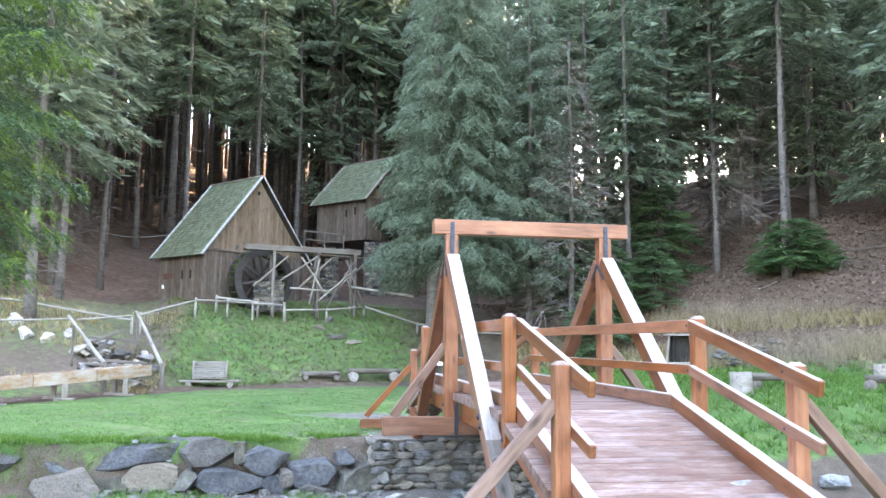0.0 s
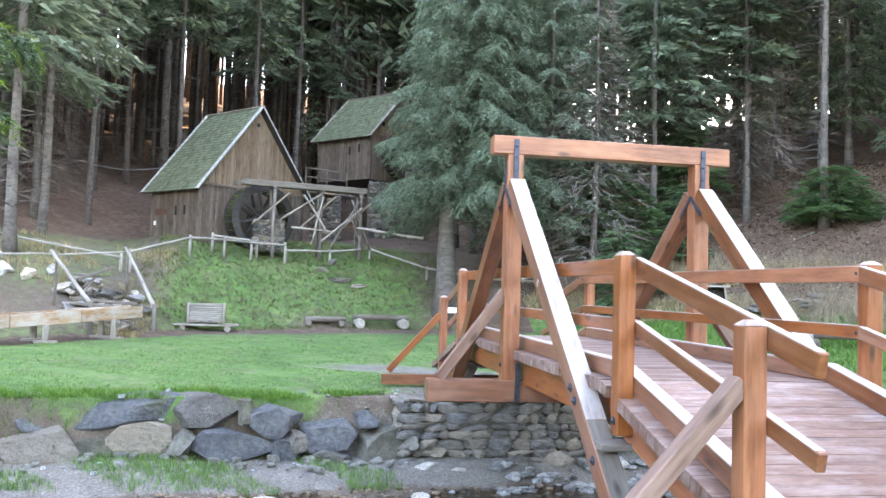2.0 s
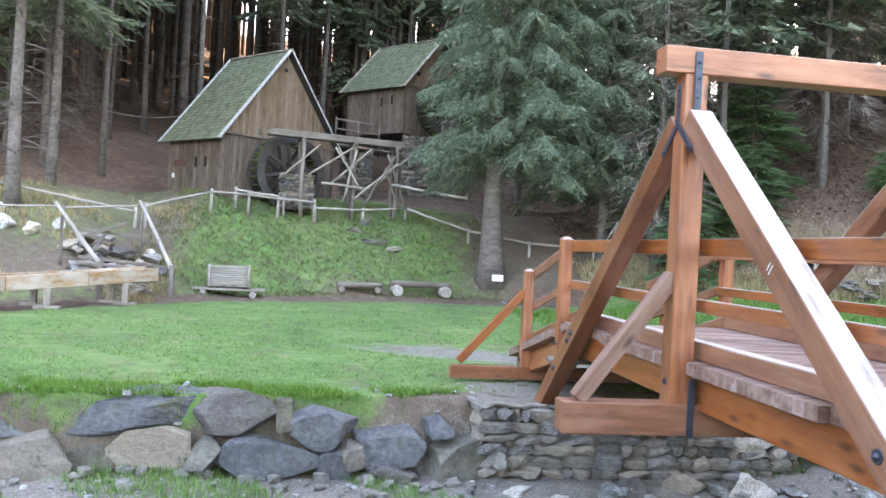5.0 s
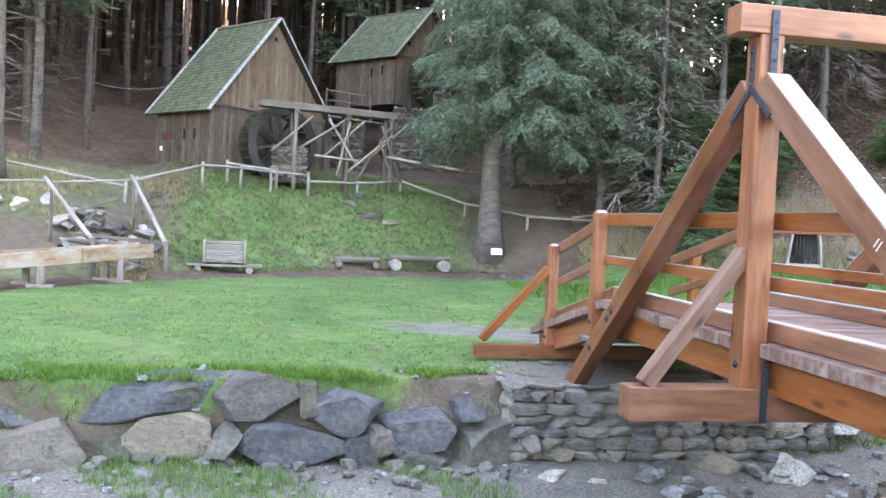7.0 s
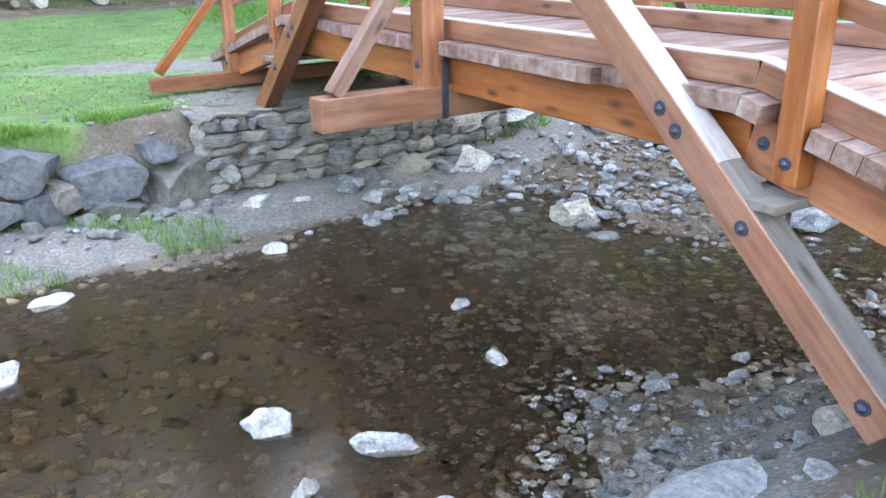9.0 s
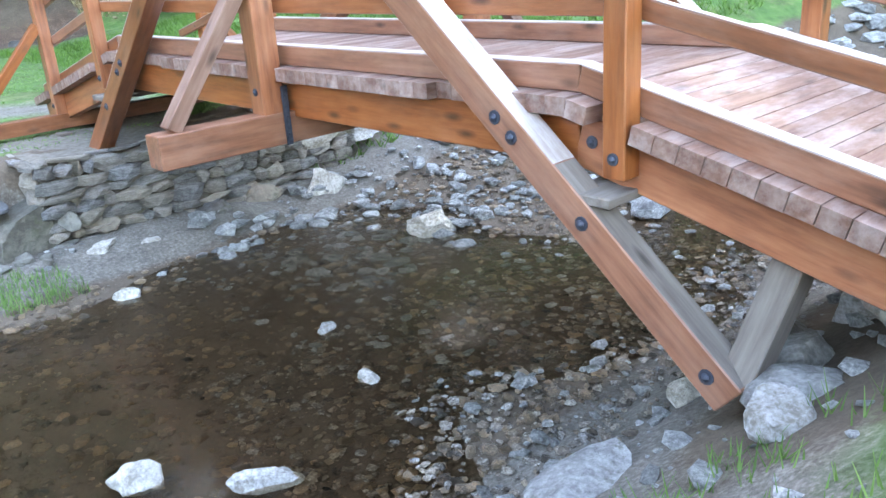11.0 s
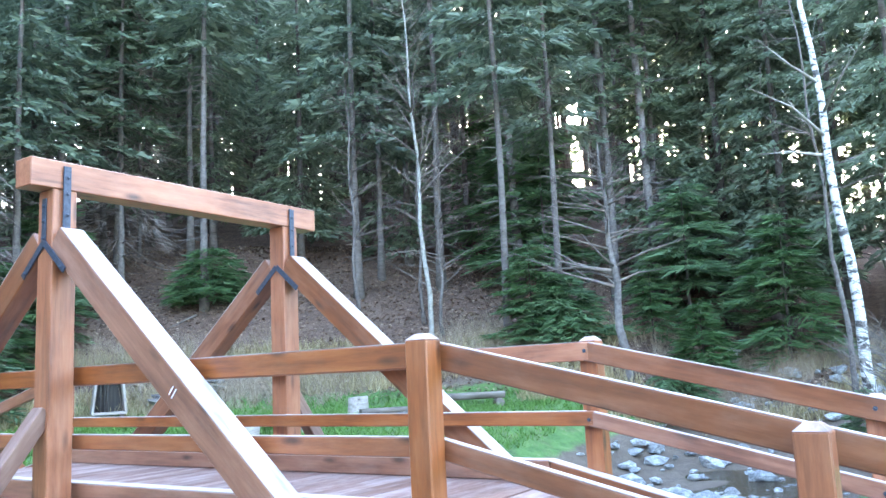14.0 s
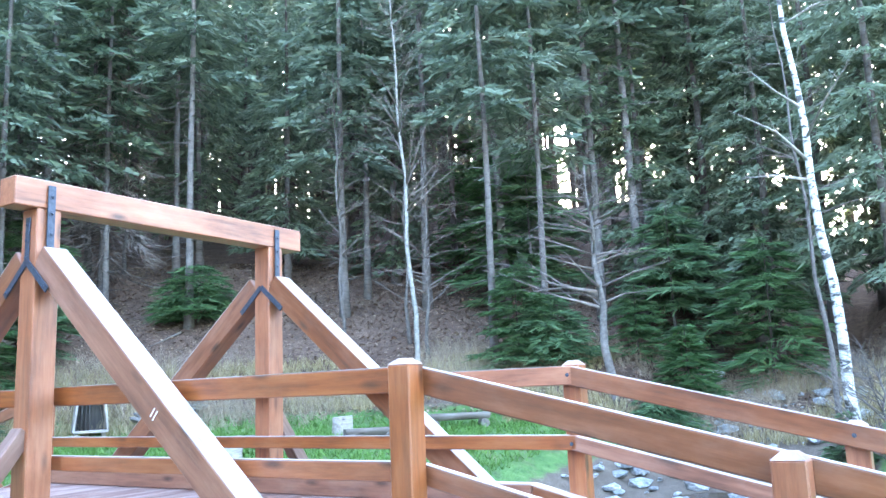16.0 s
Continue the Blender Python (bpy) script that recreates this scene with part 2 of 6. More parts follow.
M_STONE = stone_mat("grey_field_stone", (0.05, 0.048, 0.047), (0.085, 0.082, 0.078), (0.14, 0.136, 0.128), 3.5, moss=(0.085, 0.09, 0.055), moss_amt=0.25, tint=(1.5, 1.2, 0.85))
M_STONEDARK = stone_mat("slate_masonry", (0.11, 0.103, 0.094), (0.22, 0.21, 0.19), (0.34, 0.325, 0.3), 5, tint=(1.5, 1.25, 0.95))
M_PALESTONE = stone_mat("pale_grey_footing_stone", (0.12, 0.12, 0.115), (0.24, 0.24, 0.23), (0.4, 0.395, 0.375), 4, moss=(0.1, 0.1, 0.06), moss_amt=0.15, tint=(1.2, 1.1, 0.95))
M_FILL = plain_mat("earth_joint_fill", (0.10, 0.085, 0.065), (0.2, 0.175, 0.145), 0.95, 12)
M_WHITESTONE = stone_mat("white_quartz_stone", (0.3, 0.27, 0.22), (0.52, 0.49, 0.44), (0.74, 0.72, 0.68), 6, vary=0.4, tint=(1.1, 0.98, 0.75))
M_PEBBLE = stone_mat("river_pebble", (0.008, 0.006, 0.004), (0.05, 0.031, 0.018), (0.24, 0.165, 0.1), 14, rough=0.4, island=True, vary=1.95, tint=(1.9, 1.4, 0.9))
M_PEBBLEWET = stone_mat("wet_shallows_pebble", (0.05, 0.042, 0.034), (0.16, 0.14, 0.115), (0.4, 0.37, 0.32), 9, rough=0.22, island=True, vary=1.5, tint=(1.4, 1.15, 0.9))
M_PEBBLEDRY = stone_mat("dry_river_cobble", (0.16, 0.16, 0.155), (0.28, 0.285, 0.28), (0.5, 0.5, 0.48), 9, rough=0.6, island=True, vary=0.8)
M_IRON = plain_mat("blue_grey_iron", (0.035, 0.042, 0.06), (0.075, 0.085, 0.11), 0.5, 30, 0.6)
M_WHITE = plain_mat("white_paint", (0.7, 0.7, 0.68), (0.8, 0.8, 0.79), 0.5)
M_BLACK = plain_mat("dark_opening", (0.006, 0.006, 0.006), (0.012, 0.011, 0.010), 0.9)
M_ROPE = plain_mat("grey_cable", (0.12, 0.12, 0.12), (0.2, 0.2, 0.19), 0.7)


def birch_mat():
    m, n, l, b = node_mat("white_birch_bark")
    co = n.new("ShaderNodeTexCoord").outputs["Object"]
    t = noise_node(n, l, co, 3.0, 5, (0.6, 0.6, 1.5), 0.75)
    r = ramp_node(n, [(0.43, (0.04, 0.036, 0.034)), (0.5, (0.45, 0.43, 0.4)), (0.7, (0.72, 0.7, 0.66))])
    l.new(t.outputs["Fac"], r.inputs["Fac"])
    l.new(r.outputs["Color"], b.inputs["Base Color"])
    b.inputs["Roughness"].default_value = 0.7
    return m


M_BIRCH = birch_mat()
M_PALEBARK = plain_mat("pale_aspen_bark", (0.13, 0.12, 0.1), (0.29, 0.27, 0.235), 0.8, 7)


def water_mat():
    m, n, l, b = node_mat("clear_brook_water")
    co = n.new("ShaderNodeTexCoord").outputs["Object"]
    t = noise_node(n, l, co, 3.2, 4, (1, 2.2, 1))
    t2 = noise_node(n, l, co, 17.0, 3, (1, 1.6, 1))
    sep = n.new("ShaderNodeSeparateXYZ")
    l.new(co, sep.inputs[0])
    # the riffle under and above the bridge runs rougher than the pool
    riffle = mathn(n, l, "MULTIPLY", mathn(n, l, "SUBTRACT", sep.outputs["X"], 1.6), 0.45, True)
    b.inputs["Base Color"].default_value = (0.62, 0.5, 0.35, 1)
    b.inputs["Roughness"].default_value = 0.0
    b.inputs["IOR"].default_value = 1.33
    b.inputs["Transmission Weight"].default_value = 1.0
    bump_to(n, l, b, mathn(n, l, "MULTIPLY", mathn(n, l, "ADD", t.outputs["Fac"], mathn(n, l, "MULTIPLY", t2.outputs["Fac"], 0.4)), mathn(n, l, "ADD", mathn(n, l, "MULTIPLY", riffle, 9.0), 1.0)), 0.12, 0.05)
    return m


M_WATER = water_mat()


def ground_mat():
    """One sheet of ground: attributes zone (r grass, g leaf litter, b gravel) and worn mix four covers."""
    m, n, l, b = node_mat("valley_ground")
    co = n.new("ShaderNodeTexCoord").outputs["Object"]
    at = n.new("ShaderNodeAttribute")
    at.attribute_name = "zone"
    sep = n.new("ShaderNodeSeparateColor")
    l.new(at.outputs["Color"], sep.inputs["Color"])
    fine = noise_node(n, l, co, 26, 8, (1, 1, 1), 0.75)
    mid = noise_node(n, l, co, 3.2, 6, (1, 1, 1), 0.65)
    big = noise_node(n, l, co, 0.45, 5, (1, 1, 1), 0.6)

    def cover(stops, wf, wm, wb):
        r = ramp_node(n, stops)
        s = mathn(n, l, "ADD", mathn(n, l, "MULTIPLY", fine.outputs["Fac"], wf), mathn(n, l, "MULTIPLY", mid.outputs["Fac"], wm))
        l.new(mathn(n, l, "ADD", s, mathn(n, l, "MULTIPLY", big.outputs["Fac"], wb)), r.inputs["Fac"])
        return r.outputs["Color"]

    grass = cover([(0.38, (0.032, 0.066, 0.016)), (0.46, (0.06, 0.128, 0.028)), (0.53, (0.088, 0.17, 0.038)), (0.6, (0.16, 0.195, 0.07))], 0.3, 0.4, 0.3)
    patch = noise_node(n, l, co, 1.15, 5, (1, 1, 1), 0.68)
    pr = ramp_node(n, [(0.5, (0, 0, 0)), (0.63, (1, 1, 1))])
    l.new(patch.outputs["Fac"], pr.inputs["Fac"])
    grass = mixc(n, l, mathn(n, l, "MULTIPLY", pr.outputs["Color"], 0.55), grass, cover([(0.4, (0.05, 0.052, 0.02)), (0.52, (0.12, 0.115, 0.05)), (0.62, (0.22, 0.19, 0.105))], 0.5, 0.4, 0.1))
    litter = cover([(0.37, (0.032, 0.018, 0.012)), (0.5, (0.1, 0.06, 0.041)), (0.63, (0.23, 0.155, 0.108))], 0.5, 0.35, 0.15)
    gravel = cover([(0.36, (0.07, 0.06, 0.05)), (0.5, (0.155, 0.138, 0.118)), (0.64, (0.31, 0.285, 0.25))], 0.7, 0.2, 0.1)
    soil = cover([(0.34, (0.05, 0.036, 0.024)), (0.5, (0.115, 0.085, 0.06)), (0.68, (0.2, 0.155, 0.115))], 0.5, 0.3, 0.2)

    def mask(ch, soft=0.16):
        e = mathn(n, l, "ADD", ch, mathn(n, l, "MULTIPLY", mathn(n, l, "SUBTRACT", mathn(n, l, "ADD", mathn(n, l, "MULTIPLY", mid.outputs["Fac"], 0.6), mathn(n, l, "MULTIPLY", fine.outputs["Fac"], 0.4)), 0.5), 1.5))
        r = ramp_node(n, [(0.5 - soft, (0, 0, 0)), (0.5 + soft, (1, 1, 1))])
        l.new(e, r.inputs["Fac"])
        return r.outputs["Color"]

    col = mixc(n, l, mask(sep.outputs["Green"]), soil, litter)
    col = mixc(n, l, mask(sep.outputs["Red"]), col, grass)
    col = mixc(n, l, mask(sep.outputs["Blue"]), col, gravel)
    l.new(col, b.inputs["Base Color"])
    b.inputs["Roughness"].default_value = 0.95
    bump_to(n, l, b, mathn(n, l, "ADD", fine.outputs["Fac"], mathn(n, l, "MULTIPLY", mid.outputs["Fac"], 1.5)), 0.7, 0.05)
    return m


M_GROUND = ground_mat()

# ---------------------------------------------------------------- builders
def part(name, bm, material, parent=None, label="", m=None):
    """Links a bmesh or a ready mesh as one mesh object under parent."""
    if isinstance(bm, bmesh.types.BMesh):
        me = bpy.data.meshes.new(name)
        bm.to_mesh(me)
        bm.free()
    else:
        me = bm
    if material and not me.materials:
        me.materials.append(material)
    ob = new(name, me)
    if parent:
        ob.parent = parent
    if m is not None:
        ob.matrix_basis = m
    if label:
        ob["label"] = label
    return ob


def thing(name, label, category, group="", kind="", m=None):
    e = tagged(new(name), label, category, group, kind)
    e.empty_display_size = 0.1
    if m is not None:
        e.matrix_basis = m
    return e


def along(p0, p1, up=(0, 0, 1)):
    """A pose whose x axis runs from p0 to p1, placed in the middle, z as near to up as can be."""
    p0, p1 = Vector(p0), Vector(p1)
    x = (p1 - p0).normalized()
    z = Vector(up)
    z = (z - x * z.dot(x))
    z = z.normalized() if z.length > 1e-4 else Vector((1, 0, 0))
    y = z.cross(x)
    mt = Matrix((x, y, z)).transposed().to_4x4()
    mt.translation = (p0 + p1) / 2
    return mt


BOXES = {}


def box_mesh(lx, ly, lz, bevel=0.008):
    key = (round(lx, 3), round(ly, 3), round(lz, 3), bevel)
    if key not in BOXES:
        bm = bmesh.new()
        bmesh.ops.create_cube(bm, size=1)
        for v in bm.verts:
            v.co = Vector((v.co.x * lx, v.co.y * ly, v.co.z * lz))
        if bevel:
            bmesh.ops.bevel(bm, geom=bm.edges[:], offset=bevel, segments=1, affect="EDGES")
        me = bpy.data.meshes.new("timber")
        bm.to_mesh(me)
        bm.free()
        BOXES[key] = me
    return BOXES[key]


def beam(name, p0, p1, w, h, material, parent, label="", up=(0, 0, 1), bevel=0.008):
    """A squared timber from p0 to p1: w across, h in the direction of up."""
    ln = (Vector(p1) - Vector(p0)).length
    me = box_mesh(ln, w, h, bevel)
    if me.materials and me.materials[0] != material:
        me = me.copy()
        me.materials.clear()
        BOXES.pop((round(ln, 3), round(w, 3), round(h, 3), bevel), None)
    return part(name, me, material, parent, label, along(p0, p1, up))


def tube(bm, pts, radii, sides=7, wob=0.0, rng=random):
    """Adds a tapered, slightly uneven stem through pts to bm."""
    rings = []
    for i, (p, r) in enumerate(zip(pts, radii)):
        p = Vector(p)
        d = (Vector(pts[min(i + 1, len(pts) - 1)]) - Vector(pts[max(i - 1, 0)])).normalized()
        a = d.orthogonal().normalized()
        if i and rings:
            a = (last_a - d * last_a.dot(d)).normalized()
        last_a = a
        b = d.cross(a)
        rings.append([bm.verts.new(p + (a * math.cos(2 * math.pi * k / sides) + b * math.sin(2 * math.pi * k / sides)) * r * (1 + wob * (rng.random() - 0.5))) for k in range(sides)])
    for r0, r1 in zip(rings, rings[1:]):
        for k in range(sides):
            f = bm.faces.new((r0[k], r0[(k + 1) % sides], r1[(k + 1) % sides], r1[k]))
            f.smooth = True
    bm.faces.new(rings[0][::-1])
    bm.faces.new(rings[-1])


def pole(name, p0, p1, r0, r1, material, parent, label="", sides=8, wob=0.12):
    """A round pole in its own axes, so that its grain runs along it."""
    ln = (Vector(p1) - Vector(p0)).length
    bm = bmesh.new()
    rng = random.Random(int(abs(p0[0] * 37 + p0[1] * 91 + p1[2] * 53) * 10))
    k = max(2, int(ln / 0.6) + 1)
    pts = [(-ln / 2 + ln * i / k, (rng.random() - 0.5) * r0 * 0.5 * (0 < i < k), (rng.random() - 0.5) * r0 * 0.5 * (0 < i < k)) for i in range(k + 1)]
    tube(bm, pts, [r0 + (r1 - r0) * i / k for i in range(k + 1)], sides, wob, rng)
    return part(name, bm, material, parent, label, along(p0, p1))


def quads_mesh(name, V):
    """A mesh of loose quads from an array (n, 4, 3)."""
    V = np.asarray(V, np.float32)
    k = len(V)
    me = bpy.data.meshes.new(name)
    me.vertices.add(4 * k)
    me.vertices.foreach_set("co", V.reshape(-1))
    me.loops.add(4 * k)
    me.loops.foreach_set("vertex_index", np.arange(4 * k, dtype=np.int32))
    me.polygons.add(k)
    me.polygons.foreach_set("loop_start", np.arange(0, 4 * k, 4, dtype=np.int32))
    me.update(calc_edges=True)
    return me


def blades(base, way, side, w0, w1):
    """Tapered quads from base along way; side is the direction of their width."""
    s = side / np.maximum(np.linalg.norm(side, axis=1, keepdims=True), 1e-6)
    tip = base + way
    w0, w1 = np.reshape(w0, (-1, 1)), np.reshape(w1, (-1, 1))
    return np.stack([base - s * w0, base + s * w0, tip + s * w1, tip - s * w1], 1)


def rock_mesh(seed, sx, sy, sz, cuts=7, sub=2):
    """A broken stone: a ball cut by flat planes and roughened."""
    rng = np.random.RandomState(seed)
    bm = bmesh.new()
    bmesh.ops.create_icosphere(bm, subdivisions=sub, radius=1)
    planes = rng.normal(size=(cuts, 3))
    planes /= np.linalg.norm(planes, axis=1, keepdims=True)
    lim = rng.uniform(0.38, 0.72, cuts)
    off = Vector(rng.uniform(-50, 50, 3))
    for v in bm.verts:
        p = np.array(v.co)
        for pl, li in zip(planes, lim):
            d = p @ pl
            if d > li:
                p = p - pl * (d - li)
        q = Vector(p)
        q += q.normalized() * ((0.17 if sub > 2 else 0.10) * noise.noise(q * 2.3 + off) + (0.045 * noise.noise(q * 6.1 + off) + 0.02 * noise.noise(q * 13 + off) if sub > 2 else 0.0))
        v.co = q
    lo = [min(v.co[i] for v in bm.verts) for i in range(3)]
    hi = [max(v.co[i] for v in bm.verts) for i in range(3)]
    for v in bm.verts:
        v.co = Vector([((v.co[i] - lo[i]) / (hi[i] - lo[i]) - 0.5) * s for i, s in enumerate((sx, sy, sz))])
    me = bpy.data.meshes.new("stone")
    bm.to_mesh(me)
    bm.free()
    return me


# ---------------------------------------------------------------- lie of the land
FOOT_ANG = np.array([-180, -100, -60, -30, -20, -15, -11, -8, 0, 8, 17, 25, 40, 55, 70, 90, 120, 180])
FOOT_RAD = np.array([40, 34, 28, 23.0, 22.8, 24.3, 26.2, 27.5, 28.3, 29.8, 30, 29, 27, 25.5, 25, 26, 32, 40])
STREAM_Y = 12.55
WATER_Z = -1.85


def sstep(a, b, v):
    t = np.clip((v - a) / (b - a), 0, 1)
    return t * t * (3 - 2 * t)


def nz(x, y, s, seed=0.0):
    """Smooth unevenness from a few crossed waves."""
    return (np.sin(x * s + 1.3 * np.sin(y * s * 0.7 + seed)) + np.sin(y * s * 1.13 + 1.7 * np.sin(x * s * 0.6 + 2 * seed)) + np.sin((x + y) * s * 1.9 + seed * 3)) / 3


def land(x, y):
    """Height of the ground (arrays or numbers) and how far beyond the foot of the slopes it lies."""
    x, y = np.asarray(x, float), np.asarray(y, float)
    dx, dy = x, y - 6.5
    ang = np.degrees(np.arctan2(dx, dy))
    r = np.hypot(dx, dy)
    e = r - np.interp(ang, FOOT_ANG, FOOT_RAD) + 0.5 * nz(x, y, 0.35, 1)
    right = sstep(14, 30, ang) * (1 - sstep(150, 175, ang))
    floor_l = -0.62 + 0.012 * np.clip(y - 16, 0, 20)
    floor_r = -0.5 + 0.85 * sstep(10, 25, r)
    z = floor_l * (1 - right) + floor_r * right
    z = np.where(y < STREAM_Y, z * 0.0 - 0.14 + 1.0 * sstep(14, 26, x), z)
    hut = np.interp(e, [-1, 0, 8, 15, 30, 60, 120], [0, 0.1, 2.95, 3.95, 8.2, 20, 40])
    hill = np.interp(e, [-1, 0, 3, 14, 30, 60, 120], [0, 0.15, 1.5, 7.2, 13.5, 16.5, 18])
    mill = np.interp(e, [-1, 0, 4.6, 7.5, 14, 30, 60, 120], [0, 0.1, 2.75, 3.5, 4.3, 8.2, 20, 40])
    wm = sstep(-14, -11, ang)
    hut = hut * (1 - wm) + mill * wm
    back = np.interp(e, [0, 40, 90], [0, 8, 12])
    w_back = sstep(120, 150, np.abs(ang))
    rise = hut * (1 - right) + hill * right
    rise = rise * (1 - w_back) + back * w_back
    z = z + rise + 0.10 * nz(x, y, 0.8, 2) * sstep(0, 3, e) + 0.03 * nz(x, y, 1.7, 3) + 0.25 * nz(x, y, 0.3, 5) * sstep(4, 15, e)
    # the brook's channel
    yc = STREAM_Y + 0.35 * np.sin(x * 0.22)
    up = np.where(x > 6, 0.03 * (x - 6), 0.0)
    d = y - yc
    bed = WATER_Z - 0.17 + 0.06 * nz(x, y, 1.1, 4) + 0.055 * sstep(0.8, 2.6, x) * (1 - sstep(-0.5, 0.8, d)) + up + (0.18 - 0.025 * (d < 0)) * sstep(1.2, 3.2, np.abs(d)) + 0.22 * sstep(4.0, 6.5, x) * sstep(-2.0, 1.5, d)
    near = np.interp(-d, [3.05, 3.5, 4.2, 5.6], [0, 0.2, 0.42, 1])
    wr = sstep(6.0, 8.5, x)
    far = np.interp(d, [2.75, 3.5, 4.35, 4.47], [0, 0.16, 0.22, 1]) * (1 - wr) + np.interp(d, [2.7, 3.5, 5.5], [0, 0.4, 1]) * wr
    k = np.where(d < 0, near, far)
    inside = (np.abs(x) < 120) * (1 - sstep(20, 27, np.abs(x)) * 0.6)
    z = z * (1 - inside) + inside * (bed * (1 - k) + z * k)
    return z, e


def path_y(x):
    """Line of the trodden path past the trough, the crate and the benches."""
    return np.interp(x, [-14, -12, -8, -5.5, -4, 0, 4, 9], [22.5, 24.0, 27.2, 30.2, 31.9, 33.75, 34.5, 34.9])


def lip_d(x, y):
    """How far from the brook's middle the turf begins."""
    return 4.28 + 0.1 * nz(x, y, 2.1, 6) + 0.6 * sstep(-0.4, 1.2, x)


def land_z(x, y):
    return float(land(x, y)[0])


def build_ground():
    def axis(spec):
        out = [spec[0][0]]
        for a, b, st in spec:
            out += list(np.linspace(a, b, max(2, int(round((b - a) / st)) + 1))[1:])
        return np.array(out)

    xs = axis([(-700, -120, 60), (-120, -40, 4), (-40, -10, 0.8), (-10, 9, 0.2), (9, 32, 0.5), (32, 60, 1.5), (60, 120, 5), (120, 700, 60)])
    ys = axis([(-700, -80, 60), (-80, -10, 4), (-10, 7, 0.6), (7, 19, 0.16), (19, 46, 0.4), (46, 70, 1.2), (70, 130, 5), (130, 700, 60)])
    X, Y = np.meshgrid(xs, ys)
    Z, E = land(X, Y)
    nx, ny = len(xs), len(ys)
    co = np.stack([X, Y, Z], -1).reshape(-1, 3).astype(np.float32)
    i = np.arange(ny - 1)[:, None] * nx + np.arange(nx - 1)[None]
    q = np.stack([i, i + 1, i + 1 + nx, i + nx], -1).reshape(-1).astype(np.int32)
    me = bpy.data.meshes.new("ground")
    me.vertices.add(len(co))
    me.vertices.foreach_set("co", co.reshape(-1))
    me.loops.add(len(q))
    me.loops.foreach_set("vertex_index", q)
    me.polygons.add(len(q) // 4)
    me.polygons.foreach_set("loop_start", np.arange(0, len(q), 4, dtype=np.int32))
    me.polygons.foreach_set("use_smooth", np.ones(len(q) // 4, bool))
    me.update(calc_edges=True)
    ang = np.degrees(np.arctan2(X, Y - 6.5))
    right = sstep(14, 26, ang)
    d = Y - (STREAM_Y + 0.35 * np.sin(X * 0.22))
    grass = (1 - sstep(-1.0, 2.0, E)) * (sstep(0.0, 0.35, d - lip_d(X, Y)) + sstep(-4.2, -5.2, d) + 0.4 * sstep(3.1, 3.5, d) * (d < 4.2) * (X < 0.6) + 0.9 * sstep(3.2, 3.8, np.abs(d)) * sstep(6.5, 9, X))
    bank = sstep(-7.5, -5.0, X) * (1 - sstep(3.5, 7, X)) * (1 - sstep(9, 12, E)) * (Y > 25)
    left_bank = (1 - sstep(-8, -5.5, X)) * sstep(0, 5, E) * (1 - sstep(12, 16, E)) * 0.45 * (Y > 25)
    grass = np.maximum(grass, np.maximum(bank * 0.62, left_bank))
    litter = sstep(6, 12, E) * (1 - right) + sstep(0.0, 3, E) * right
    gravel = sstep(2.7, 3.0, np.abs(d)) * (1 - sstep(3.8, 4.4, np.abs(d))) * 0.85
    track = np.exp(-((Y - path_y(X)) / 1.25) ** 2) * (X < 9) * (X > -14)
    grass = grass * (1 - 0.95 * track) * (1 - sstep(1.0, 1.8, X) * (1 - sstep(5.2, 6.0, X)) * sstep(7.2, 7.8, Y) * (Y < 11))
    gp = np.exp(-(((X - 1.7) / 2.5) ** 2 + ((Y - 21.6 + 0.25 * (X - 1.7)) / 1.0) ** 2)) * 0.72 + np.exp(-(((X - 3.4) / 1.1) ** 2 + ((Y - 19.3) / 1.4) ** 2)) * 0.8
    lip = np.exp(-((d - 4.25) / 0.22) ** 2) * sstep(-1.5, 0.2, X) * (1 - sstep(1.5, 2.5, X)) * 0.75
    nearpath = np.exp(-((X - 3.4) / 1.3) ** 2) * (Y < 7.5) * 0.8 + sstep(-0.4, 0.6, X) * sstep(6.9, 7.7, Y) * (Y < 10) * 0.7 * (1 - 0.9 * sstep(1.2, 2.1, X))
    gravel = gravel * (1 - 0.75 * sstep(6, 9, np.abs(X)))
    gravel = np.clip(gravel + gp + lip + nearpath + 0.3 * track, 0, 1)
    col = np.stack([grass * (1 - 0.8 * gp), np.clip(litter + 1.2 * track, 0, 1), gravel, np.ones_like(X)], -1).reshape(-1, 4)
    at = me.color_attributes.new("zone", "FLOAT_COLOR", "POINT")
    at.data.foreach_set("color", np.clip(col, 0, 1).astype(np.float32).reshape(-1))
    return tagged(part("ground", me, M_GROUND), "grassy valley floor rising into leaf-strewn wooded slopes", "ground", kind="structure")


build_ground()


def build_water():
    xs = np.linspace(-60, 60, 121)
    V = []
    for a, b in zip(xs, xs[1:]):
        za = WATER_Z + (0.03 * (a - 6) if a > 6 else 0)
        zb = WATER_Z + (0.03 * (b - 6) if b > 6 else 0)
        V.append([(a, 8.0, za), (b, 8.0, zb), (b, 17.2, zb), (a, 17.2, za)])
    me = quads_mesh("water", V)
    bm = bmesh.new()
    bm.from_mesh(me)
    bmesh.ops.remove_doubles(bm, verts=bm.verts[:], dist=0.001)
    for f in bm.faces:
        f.smooth = True
    bm.to_mesh(me)
    bm.free()
    ob = tagged(part("water", me, M_WATER), "shallow clear brook over a stony brown bed", "water", kind="structure")
    ob.visible_shadow = False


build_water()

# ---------------------------------------------------------------- the footbridge
MID_X = 3.54
KING_Y, KNEE_N, KNEE_F = 12.75, 9.55, 16.25
SLOPE = 0.25


